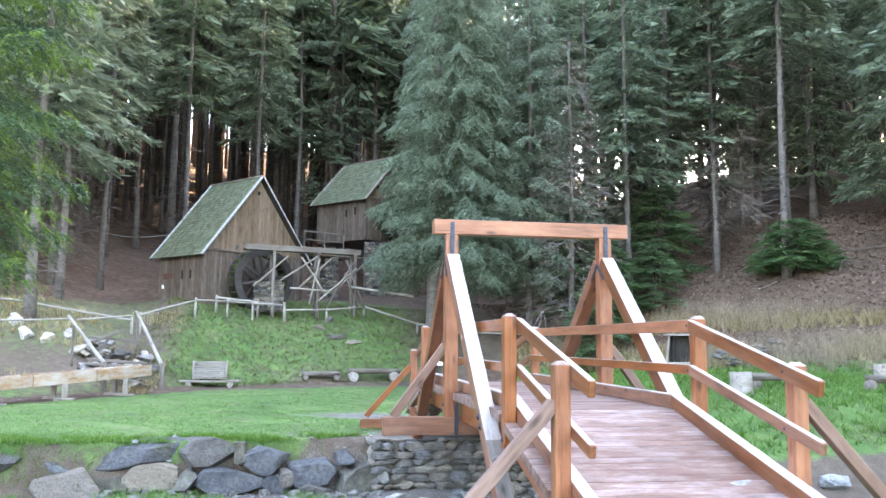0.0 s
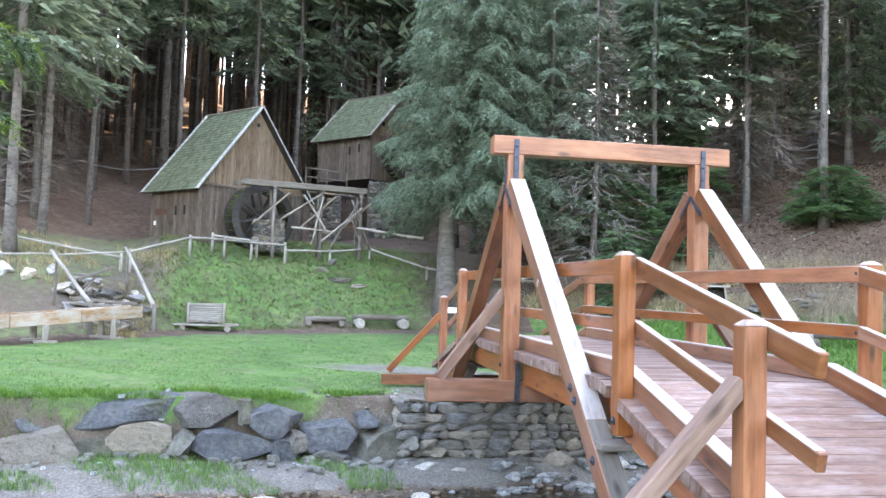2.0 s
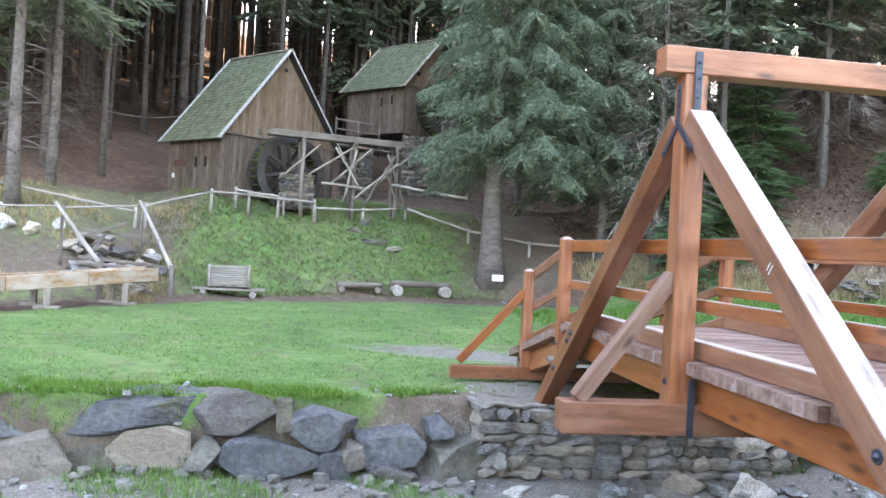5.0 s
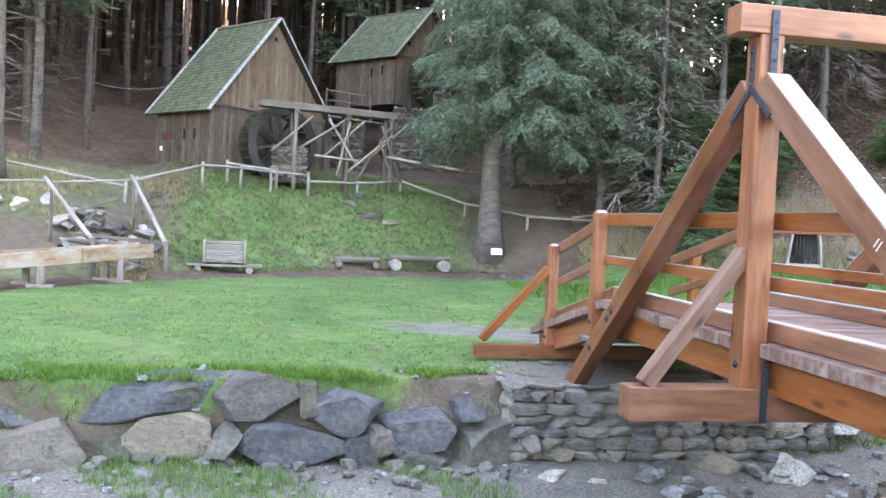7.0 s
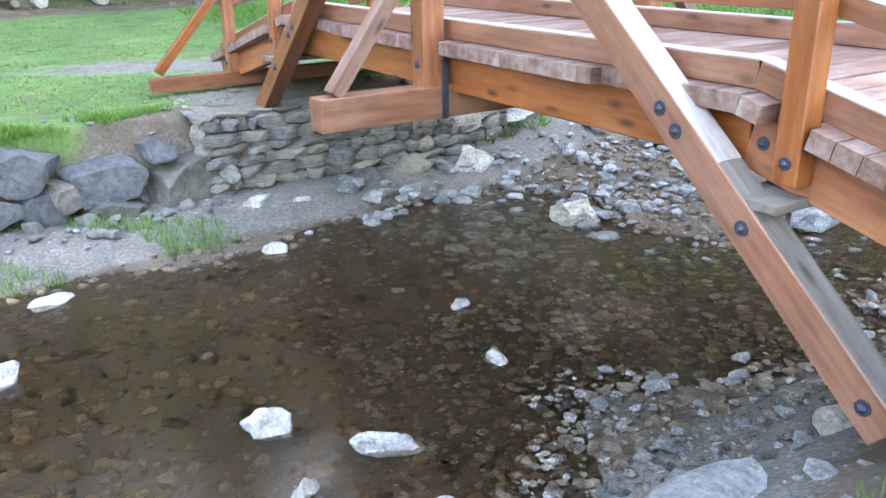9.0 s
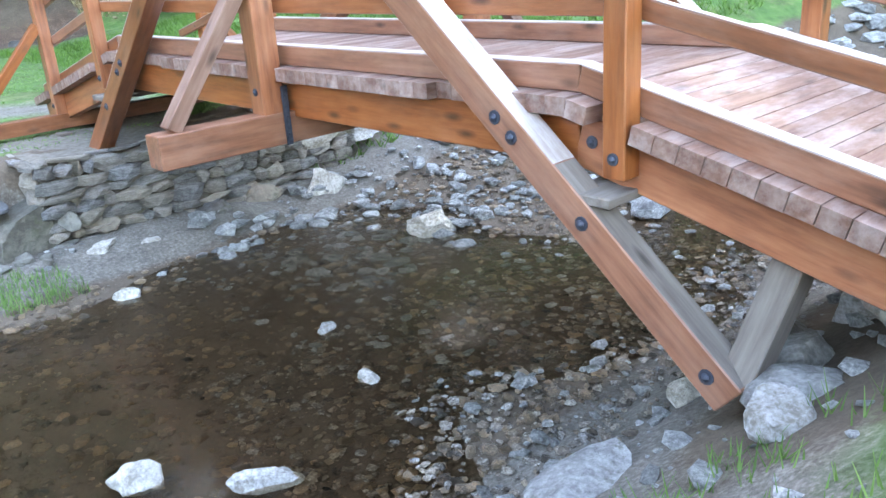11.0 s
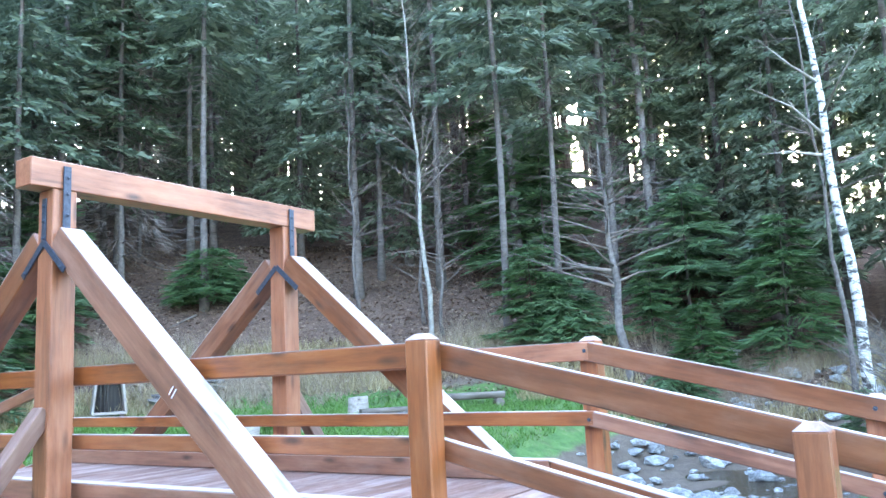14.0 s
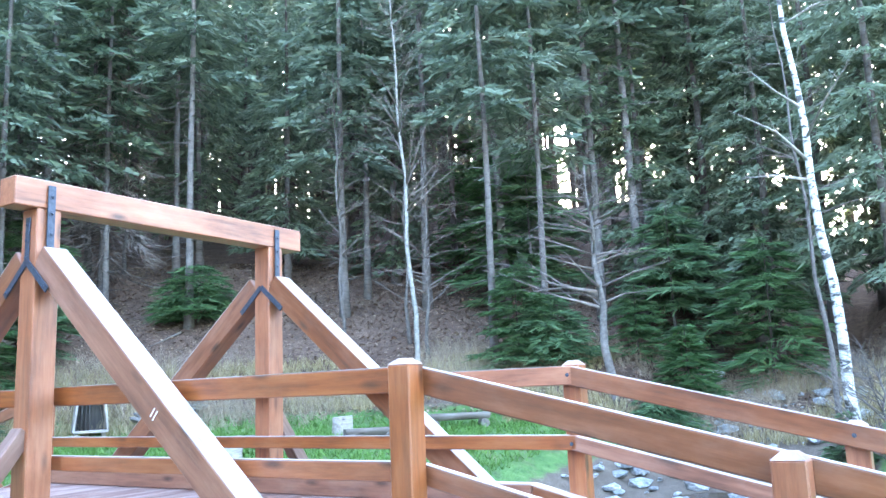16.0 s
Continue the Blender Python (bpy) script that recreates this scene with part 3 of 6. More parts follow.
def deck_z(y):
    """Top of the boards."""
    return 0.61 - SLOPE * max(0.0, KNEE_N - y, y - KNEE_F)


def build_bridge():
    br = thing("footbridge", "red-brown timber footbridge with trestle trusses over the brook", "bridge")
    W = M_BRIDGE
    ends = (6.15, 19.35)
    stations = [ends[0], KNEE_N, KNEE_F, ends[1]]
    for side in (-1, 1):
        def X(x):
            return x if side < 0 else 2 * MID_X - x

        # girders and kerbs in three lengths, mitred at the knees
        for a, b in zip(stations, stations[1:]):
            za, zb = deck_z(a), deck_z(b)
            beam("girder", (X(2.50), a, za - 0.275), (X(2.50), b, zb - 0.275), 0.14, 0.32, W, br)
            beam("kerb", (X(2.50), a, za + 0.083), (X(2.50), b, zb + 0.083), 0.13, 0.16, M_RAIL, br, up=(0, 0, 1))
            beam("kerb_cap", (X(2.50), a, za + 0.166), (X(2.50), b, zb + 0.166), 0.125, 0.008, M_BLEACHED_SKYLIT, br, "worn top of the kerb, paled by painted sky sheen", bevel=0)
        # rail posts with a hipped head
        for y, zt, zb in ((9.2, 1.74, 0.17), (7.18, 1.235, -0.34), (16.65, 1.74, 0.16), (18.6, 1.235, -0.34)):
            bm = bmesh.new()
            bmesh.ops.create_cube(bm, size=1)
            for v in bm.verts:
                v.co = Vector((v.co.z * (zt - zb - 0.03), v.co.x * 0.15, v.co.y * 0.15))
            bmesh.ops.bevel(bm, geom=bm.edges[:], offset=0.008, segments=1, affect="EDGES")
            post = part("rail_post", bm, W, br, "", along((X(2.36), y, zb), (X(2.36), y, zt - 0.03), (0, 1, 0)))
            bm = bmesh.new()
            bmesh.ops.create_cone(bm, cap_ends=True, segments=4, radius1=0.104, radius2=0.045, depth=0.035)
            bmesh.ops.rotate(bm, verts=bm.verts[:], cent=(0, 0, 0), matrix=Matrix.Rotation(radians(45), 3, "Z"))
            part("post_cap", bm, M_WORN_SKYLIT, br, "", pose(X(2.36), y, zt - 0.012))
            bolt(br, (X(2.281), y, zb + 0.12), (side, 0, 0))
        # hand rails and knee rails inside the posts
        for zt, h, nm in ((1.70, 0.15, "handrail"), (1.155, 0.115, "knee_rail")):
            zc = zt - h / 2
            beam(nm, (X(2.468), 9.16, zc), (X(2.468), 16.69, zc), 0.065, h, W, br)
            beam(nm, (X(2.468), 9.2, zc), (X(2.468), 6.62, zc - 2.58 * 0.238), 0.065, h, M_RAIL, br)
            beam(nm, (X(2.468), 16.65, zc), (X(2.468), 19.2, zc - 2.55 * 0.238), 0.065, h, M_RAIL, br)
            # thin strips on the rail tops carry painted sky sheen over bleached wood
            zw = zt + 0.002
            beam(nm + "_top", (X(2.468), 9.24, zw), (X(2.468), 16.6, zw), 0.06, 0.004, M_BLEACHED_SKYLIT, br, "bleached upper edge of the rail with painted sky sheen", bevel=0)
            beam(nm + "_top", (X(2.468), 9.16, zw - 0.008), (X(2.468), 6.64, zw - 2.56 * 0.238), 0.06, 0.004, M_BLEACHED_SKYLIT, br, "bleached upper edge of the rail with painted sky sheen", bevel=0)
            beam(nm + "_top", (X(2.468), 16.7, zw - 0.01), (X(2.468), 19.18, zw - 2.53 * 0.238), 0.06, 0.004, M_BLEACHED_SKYLIT, br, "bleached upper edge of the rail with painted sky sheen", bevel=0)
        for y in (9.2, 7.18, 16.65, 18.6):
            for zz in (1.66, 1.12):
                dz = 0.238 * max(0, 9.2 - y, y - 16.65)
                bolt(br, (X(2.505), y, zz - dz - 0.03), (1 if side < 0 else -1, 0, 0), 0.012)
        # king post, struts, outrigger brace
        beam("king_post", (X(2.25), KING_Y, 0.12), (X(2.25), KING_Y, 3.142), 0.21, 0.21, W, br, up=(0, 1, 0))
        for s in (-1, 1):
            p0 = Vector((X(2.25), KING_Y + s * 0.12, 2.73))
            foot = Vector((X(2.25), KING_Y + (4.6 if s > 0 else -4.38), -0.9 if s > 0 else -0.87))
            beam("strut", p0, foot, 0.20, 0.225, M_RAIL, br, up=(0, s * 0.65, 0.75))
            # upper face strip: bleached wood, whitened further for the sky it reflects
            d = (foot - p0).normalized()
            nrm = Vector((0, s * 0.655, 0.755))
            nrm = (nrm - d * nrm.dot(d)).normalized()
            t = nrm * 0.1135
            beam("strut_top_face", p0 + t + d * 0.02, foot + t - d * 1.6, 0.192, 0.006, M_BLEACHED_SKYLIT, br, "bleached upper face of the strut with painted sky sheen", up=nrm, bevel=0)
            beam("strut_top_face", foot + t - d * 1.59, foot + t - d * 0.02, 0.185, 0.006, M_LOG, br, "grey worn foot of the strut", up=nrm, bevel=0)
            for dist in (3.49, 3.66, 4.34, 5.41):
                q = p0 + d * dist
                bolt(br, (X(2.147), q.y, q.z), (-1 if side < 0 else 1, 0, 0), 0.034)
            # inner strut from the foot up to the cross timber
            beam("inner_strut", foot + Vector((side * -0.02, 0, 0.05)), (X(2.72), KING_Y + s * 4.5, 0.0), 0.18, 0.18, M_LOG, br, up=(0, 1, 0))
            # iron yoke on the outer face
            xo = X(2.135)
            beam("iron_strap", (xo, KING_Y, 2.71), (xo, KING_Y + s * 0.30, 2.45), 0.055, 0.012, M_IRON, br, "", up=(1, 0, 0), bevel=0.002)
            xi = X(2.365)
            beam("iron_strap", (xi, KING_Y, 2.71), (xi, KING_Y + s * 0.30, 2.45), 0.055, 0.012, M_IRON, br, "", up=(1, 0, 0), bevel=0.002)
            bolt(br, (X(2.127), KING_Y + s * 0.26, 2.48), (-1 if side < 0 else 1, 0, 0), 0.018)
        beam("iron_strap", (X(2.135), KING_Y, 2.68), (X(2.135), KING_Y, 3.07), 0.055, 0.012, M_IRON, br, "", up=(1, 0, 0), bevel=0.002)
        for zz in (2.74, 2.88, 3.01):
            bolt(br, (X(2.127), KING_Y, zz), (-1 if side < 0 else 1, 0, 0), 0.018)
        for s in (-1, 1):
            ys = KING_Y + s * 0.128
            beam("iron_strap", (X(2.25), ys, 2.74), (X(2.25), ys, 3.335), 0.065, 0.014, M_IRON, br, "", up=(0, 1, 0), bevel=0.002)
            for zz in (2.80, 2.93, 3.10, 3.24):
                bolt(br, (X(2.25), ys + s * 0.008, zz), (0, s, 0), 0.02)
        beam("outrigger_brace", (X(1.34), KING_Y - 0.0, 0.24), (X(2.17), KING_Y - 0.0, 1.36), 0.14, 0.13, M_SKYLIT_BRACE, br, up=(0, 0, 1))
        beam("iron_strap", (X(2.33), KING_Y - 0.147, -0.045), (X(2.33), KING_Y - 0.147, 0.46), 0.06, 0.014, M_IRON, br, "", up=(0, 1, 0), bevel=0.002)
        for zz in (0.05, 0.2, 0.38):
            bolt(br, (X(2.33), KING_Y - 0.155, zz), (0, -1, 0), 0.02)
        bolt(br, (X(2.138), KING_Y, 0.42), (-1 if side < 0 else 1, 0, 0), 0.026)
        for y, s in ((18.6, 1), (7.18, -1)):
            beam("outrigger_brace", (X(1.28), y, -0.28), (X(2.30), y, 0.86), 0.12, 0.12, M_SKYLIT_BRACE if s < 0 else W, br)
        for y in (9.45, 16.1):
            bolt(br, (X(2.425), y, 0.33), (-1 if side < 0 else 1, 0, 0), 0.03)
    # a painted mark on the strut, a bearing block under the far outrigger
    q0, dd = Vector((2.143, 12.63, 2.73)), Vector((0, -0.764, -0.645))
    nn = Vector((0, -0.645, 0.764))
    for off, ln in ((-0.02, 0.07), (0.015, 0.08)):
        c = q0 + dd * (1.95 + off)
        beam("paint_mark", c - nn * ln / 2, c + nn * ln / 2, 0.004, 0.008, M_WHITE, br, "faded white painted mark", up=dd, bevel=0)
    part("bearing_block", box_mesh(0.17, 0.2, 0.3, 0.012), M_LOG, br, "short grey bearing block", pose(2.25, 18.3, -0.7))
    # cross timbers
    beam("tie_beam", (1.95, KING_Y, 3.26), (2 * MID_X - 1.86, KING_Y, 3.26), 0.225, 0.235, W, br)
    beam("cross_beam", (1.18, KING_Y, 0.095), (2 * MID_X - 1.18, KING_Y, 0.095), 0.24, 0.275, M_RAIL, br)
    for y, z in ((7.18, -0.44), (18.6, -0.44)):
        beam("cross_beam", (1.15, y, z), (2 * MID_X - 1.15, y, z), 0.18, 0.20, M_RAIL, br)
    for y, z in ((9.3, 0.07), (16.5, 0.07)):
        beam("bearer", (2.16, y, z), (2 * MID_X - 2.16, y, z), 0.34, 0.06, M_LOG, br, "dark bearer under the deck")
    # deck boards
    rng = random.Random(5)
    y = ends[0]
    posts = [(9.2, 2.44), (7.18, 2.44), (16.65, 2.44), (18.6, 2.44), (KING_Y, 2.37)]
    while y < ends[1]:
        w = 0.147
        yc = y + w / 2
        x0 = 2.275 + rng.uniform(-0.006, 0.006)
        for py, px in posts:
            if abs(yc - py) < (0.16 if px > 2.4 else 0.2):
                x0 = px
        for s in (-1, 1):
            sy = KING_Y + s * 2.45
            if abs(yc - sy) < 0.34:
                x0 = 2.36
        slope = SLOPE if yc < KNEE_N else (-SLOPE if yc > KNEE_F else 0)
        mt = along((x0, yc, deck_z(yc) - 0.055 + rng.uniform(-0.002, 0.002)), (2 * MID_X - x0, yc, deck_z(yc) - 0.055), (0, -slope, 1))
        part("plank", box_mesh(2 * (MID_X - x0) if x0 > 2.3 else 2.53, 0.1462, 0.11, 0.0018), M_DECK, br, "", mt)
        y += w
    return br


BOLT = []


def bolt(parent, at_, way, r=0.028):
    """A domed bolt head with a washer."""
    if not BOLT:
        bm = bmesh.new()
        bmesh.ops.create_cone(bm, cap_ends=True, segments=10, radius1=1.35, radius2=1.3, depth=0.25)
        g = bmesh.ops.create_icosphere(bm, subdivisions=1, radius=0.85)
        for v in g["verts"]:
            v.co.z = max(0, v.co.z) * 0.9 + 0.1
        me = bpy.data.meshes.new("bolt")
        bm.to_mesh(me)
        bm.free()
        BOLT.append(me)
    q = Vector(way).to_track_quat("Z", "Y").to_matrix().to_4x4()
    part("bolt", BOLT[0], M_IRON, parent, "", Matrix.Translation(at_) @ q @ Matrix.Scale(r, 4))


build_bridge()

# ---------------------------------------------------------------- stonework along the brook
def masonry(name, label, x0, x1, y, z0, z1, depth, seed, material, rows=0.16, wide=(0.14, 0.62), axis="x", cap=True):
    """A wall of coursed rough stones with recessed joints; each face stone is a piece."""
    th = thing(name, label, "stone wall", kind="structure")
    rng = random.Random(seed)
    body = (x1 - x0 - 0.08, depth - 0.1, z1 - z0 - 0.03) if axis == "x" else (depth - 0.1, x1 - x0 - 0.08, z1 - z0 - 0.03)
    cen = ((x0 + x1) / 2, y + depth / 2 + 0.03, (z0 + z1) / 2 - 0.015) if axis == "x" else (y + depth / 2 + 0.03, (x0 + x1) / 2, (z0 + z1) / 2 - 0.015)
    part("core", box_mesh(*body, 0.02), M_FILL, th, "", pose(*cen))
    pool = [rock_mesh(seed * 31 + i, 1, 1, 1, 9, 1) for i in range(9)]
    for me in pool:
        me.materials.append(material)
    z = z0
    while z < z1 - 0.03:
        h = min(rows * rng.uniform(0.55, 1.5), z1 - z)
        u = x0
        while u < x1 - 0.03:
            w = min(rng.uniform(*wide), x1 - u)
            dp = rng.uniform(0.2, 0.32)
            hs = h * rng.uniform(0.8, 1.3)
            o = y + dp / 2 - 0.10 + rng.uniform(-0.03, 0.03)
            sc = Matrix.Diagonal((w * 1.2, dp, hs * 1.25, 1)) if axis == "x" else Matrix.Diagonal((dp, w * 1.2, hs * 1.25, 1))
            pos = (u + w / 2, o, z + h / 2) if axis == "x" else (o, u + w / 2, z + h / 2)
            part("stone", rng.choice(pool), None, th, "", pose(*pos, rng.uniform(-4, 4), rng.uniform(-4, 4), rng.uniform(-5, 5)) @ sc)
            u += w
        z += h
    return th


masonry("abutment_far", "dry slate abutment wall carrying the bridge end", 1.3, 5.9, 16.6, -1.75, -0.56, 2.0, 3, M_STONEDARK, 0.13, (0.12, 0.5))
masonry("abutment_side", "dry slate side of the abutment wall", 16.65, 18.3, 1.3, -1.2, -0.58, 0.5, 4, M_STONEDARK, axis="y")


def block_mesh(seed, sx, sy, sz):
    """A quarried block: a squared mass cut by a few broad planes, its faces slightly riven."""
    rng = np.random.RandomState(seed)
    bm = bmesh.new()
    bmesh.ops.create_cube(bm, size=2)
    bmesh.ops.subdivide_edges(bm, edges=bm.edges[:], cuts=11, use_grid_fill=True)
    turn = rng.uniform(0, 6.28) + np.arange(8) * 0.785 + rng.uniform(-0.35, 0.35, 8)
    planes = np.stack([np.cos(turn), rng.uniform(-0.55, 0.25, 8), np.sin(turn)], 1)
    planes = np.concatenate([planes, [[rng.uniform(-0.25, 0.25), -1, rng.uniform(-0.1, 0.35)]]])
    planes /= np.linalg.norm(planes, axis=1, keepdims=True)
    lim = np.append(rng.uniform(0.62, 1.0, 8), 0.7)
    off = Vector(rng.uniform(-50, 50, 3))
    for v in bm.verts:
        p = np.array(v.co)
        p = p / (np.sum(np.abs(p) ** 4) ** 0.25) * max(abs(p))
        for pl, li in zip(planes, lim):
            d = p @ pl
            if d > li:
                p = p - pl * (d - li)
        q = Vector(p)
        riven = 0.05 * noise.noise(q * 1.7 + off) + 0.022 * noise.noise(Vector((q.x * 5, q.y * 5, q.z * 9)) + off) + 0.012 * noise.noise(q * 14 + off)
        v.co = q * (1 + riven)
    lo = [min(v.co[i] for v in bm.verts) for i in range(3)]
    hi = [max(v.co[i] for v in bm.verts) for i in range(3)]
    for v in bm.verts:
        v.co = Vector([((v.co[i] - lo[i]) / (hi[i] - lo[i]) - 0.5) * k for i, k in enumerate((sx, sy, sz))])
    me = bpy.data.meshes.new("block")
    bm.to_mesh(me)
    bm.free()
    return me


def boulder(name, label, p, size, seed, material=None, rot=(0, 0, 0), group="boulders of the bank wall", cat="boulder"):
    me = rock_mesh(seed, *size, cuts=12, sub=3)
    ob = part(name, me, material or M_STONE, None, "", pose(*p, *rot))
    return tagged(ob, label, cat, group)


# stones of the retaining wall: centre x, centre z, width, height
WALL = [(-3.49, -0.86, 1.81, 0.45), (-2.0, -0.87, 1.17, 0.53), (-0.88, -0.99, 0.87, 0.47), (0.08, -1.22, 0.83, 0.48), (1.06, -1.45, 0.76, 0.68), (-4.69, -1.5, 1.39, 0.71),
        (-3.69, -1.52, 0.64, 0.71), (-2.99, -1.51, 0.84, 0.84), (-2.31, -1.31, 0.37, 0.34), (-1.53, -1.43, 1.2, 0.6), (-0.58, -1.51, 0.66, 0.6), (0.1, -1.65, 0.69, 0.38), (-4.71, -1.06, 0.63, 0.24),
        (0.74, -0.95, 0.41, 0.22), (1.57, -1.3, 0.23, 0.3), (1.96, -1.45, 0.47, 0.2), (-5.01, -1.61, 0.75, 0.47), (-0.44, -1.3, 0.29, 0.25), (-1.32, -0.83, 0.21, 0.36)]
for i, (x, z, w, h) in enumerate(WALL):
    me = block_mesh(100 + i, w * 1.24, 0.8, h * 1.3)
    ob = part("boulder", me, (M_SLATE, M_STONE, M_SLATE, M_SLATE, M_TANSTONE, M_STONE, M_TANSTONE, M_STONE, M_TANSTONE, M_SLATE)[i % 10], None, "", pose(x, 16.98 + 0.06 * math.sin(i * 2.1) + (0.12 if z < -1.25 else 0.0) * -1, z, 0, (i * 29) % 9 - 4, (i * 37) % 14 - 7))
    tagged(ob, "broad flat-faced slate block set in the bank wall" if w > 0.8 else "small angular stone wedged in the bank wall", "boulder", "boulders of the bank wall")
rng = random.Random(12)
x = -5.4
while x > -15:
    w = rng.uniform(0.5, 1.5)
    for z in (-0.9, -1.4):
        boulder("boulder", "grey angular boulder set in the bank wall", (x - w / 2, 16.8 + 0.1 * rng.random(), z + rng.uniform(-0.06, 0.06)), (w * 1.15, 0.8, rng.uniform(0.55, 0.7)), rng.randrange(9999))
    x -= w
# pale blocks at the water's edge and in the brook: x, y, z, size
for i, (x, y, z, sx, sy, sz) in enumerate([(1.68, 16.25, -1.72, 0.72, 0.4, 0.3), (2.36, 16.1, -1.75, 0.72, 0.35, 0.24), (4.15, 16.45, -1.65, 0.62, 0.4, 0.5), (5.0, 16.2, -1.6, 0.75, 0.5, 0.55),
                                           (5.1, 16.5, -0.95, 0.75, 0.2, 0.62), (6.1, 16.8, -0.95, 1.0, 0.6, 0.6), (3.3, 16.4, -1.65, 0.5, 0.4, 0.42), (5.0, 13.9, -1.75, 0.6, 0.5, 0.35)]):
    boulder("edge_stone", "pale broken stone block at the waterline", (x, y, z), (sx, sy, sz), 300 + i, M_STONE if i in (2, 6) else M_WHITESTONE, (0, 0, i * 23 % 30 - 15), "stones at the waterline", "stone")
for i, (x, y, sx, sy, sz) in enumerate([(0.14, 11.58, 0.36, 0.32, 0.32), (0.77, 10.92, 0.52, 0.19, 0.2), (0.08, 10.75, 0.24, 0.2, 0.2), (1.49, 14.97, 0.3, 0.22, 0.2), (-0.87, 14.8, 0.5, 0.2, 0.2), (-1.94, 13.84, 0.5, 0.3, 0.25),
                                        (-1.57, 13.42, 0.6, 0.3, 0.3), (0.67, 10.11, 0.3, 0.22, 0.24), (-0.98, 15.76, 0.35, 0.22, 0.2), (2.43, 12.56, 0.2, 0.14, 0.14), (2.11, 11.5, 0.2, 0.2, 0.14)]):
    boulder("white_stone", "white quartz stone lying in the shallow brook", (x, y, WATER_Z + 0.01), (sx, sy, sz), 340 + i, M_WHITESTONE, (0, 0, -28 if i == 1 else i * 41 % 60 - 20), "white stones in the brook", "stone")
for i, (x, y, sx, sy, sz) in enumerate([(2.35, 8.1, 0.7, 0.4, 0.22), (1.55, 8.9, 0.8, 0.5, 0.2), (2.9, 8.3, 0.6, 0.5, 0.3), (1.95, 8.0, 0.4, 0.3, 0.26), (2.75, 8.95, 0.35, 0.25, 0.2), (0.7, 8.6, 0.5, 0.4, 0.2), (3.6, 8.8, 0.6, 0.5, 0.3), (4.6, 8.6, 0.7, 0.5, 0.3), (3.1, 7.7, 1.0, 0.8, 0.6), (4.0, 7.6, 1.1, 0.8, 0.7), (4.8, 7.8, 0.8, 0.7, 0.6), (3.7, 8.2, 0.55, 0.45, 0.4)]):
    boulder("footing_stone", "flat grey footing stone at the foot of the strut", (x, y, land_z(x, y) + sz * 0.2), (sx, sy, sz), 370 + i, M_WHITESTONE if i in (3, 4, 11) else M_PALESTONE, (0, 0, i * 31 % 40 - 20), "footing stones", "stone")


def scatter_rocks(name, label, count, area, size, material, seed, flat=0.6, zoff=0.0, accept=None, hold=0.35):
    """Many small stones in one mesh."""
    rng = np.random.RandomState(seed)
    protos = []
    for i in range(6):
        me = rock_mesh(seed * 7 + i, 1, 1, 1, 6, 1)
        co = np.array([v.co for v in me.vertices])
        fc = np.array([p.vertices[:] for p in me.polygons])
        protos.append((co, fc))
        bpy.data.meshes.remove(me)
    vs, fs, off = [], [], 0
    made = 0
    while made < count:
        x, y = rng.uniform(area[0], area[1]), rng.uniform(area[2], area[3])
        if accept and not accept(x, y, rng):
            continue
        made += 1
        s = size[0] + (size[1] - size[0]) * rng.rand() ** 2.5
        co, fc = protos[rng.randint(6)]
        a = rng.uniform(0, 6.28)
        c, sn = math.cos(a), math.sin(a)
        p = co * (s, s * rng.uniform(0.6, 1), s * flat * rng.uniform(0.6, 1))
        p = np.stack([p[:, 0] * c - p[:, 1] * sn, p[:, 0] * sn + p[:, 1] * c, p[:, 2]], 1)
        vs.append(p + (x, y, land_z(x, y) + zoff + s * flat * hold * 0.5))
        fs.append(fc + off)
        off += len(co)
    me = bpy.data.meshes.new(name)
    me.from_pydata(np.concatenate(vs).tolist(), [], np.concatenate(fs).tolist())
    return tagged(part(name, me, material), label, "stones", kind="stuff")


def in_stream(x, y, rng):
    d = abs(y - STREAM_Y - 0.35 * math.sin(x * 0.22))
    return d < 2.85 and (x > -3 or rng.rand() < 0.3)


scatter_rocks("river_pebbles", "brown and grey pebbles on the bed of the brook", 9000, (-5, 8, 9.0, 16.0), (0.015, 0.16), M_PEBBLE, 21, accept=in_stream)
scatter_rocks("bank_cobbles", "pale dry cobbles heaped along the brook", 520, (2.8, 9.5, 13.2, 16.3), (0.06, 0.34), M_PEBBLEDRY, 22, zoff=0.03)
scatter_rocks("upstream_cobbles", "grey cobbles in the brook above the bridge", 380, (7, 30, 9.2, 15.6), (0.12, 0.75), M_PEBBLEDRY, 23, zoff=0.05)
scatter_rocks("lawn_edge_stones", "small stones in the bare soil above the bank wall", 140, (-5, 1.6, 15.8, 17.6), (0.03, 0.14), M_PEBBLEDRY, 24)
scatter_rocks("wall_packing", "small stones and chips packed between the wall boulders", 90, (-6, 1.6, 15.9, 16.6), (0.05, 0.28), M_TANSTONE, 28, flat=0.8)
scatter_rocks("near_bank_stones", "stones in the earth of the near bank", 420, (-2, 6, 7.3, 9.8), (0.03, 0.2), M_PEBBLEDRY, 25)
scatter_rocks("shallows_gravel", "wet gravel and pebbles in the shallows by the near bank", 3600, (0.9, 6.5, 9.0, 12.6), (0.018, 0.11), M_PEBBLEWET, 26, zoff=0.02)
scatter_rocks("riffle_stones", "pale wet stones standing out of the riffle", 750, (2.0, 9.0, 9.6, 15.5), (0.03, 0.16), M_PEBBLEDRY, 27, zoff=0.04)

# ---------------------------------------------------------------- the two mill huts
BOARD_POOL = {}


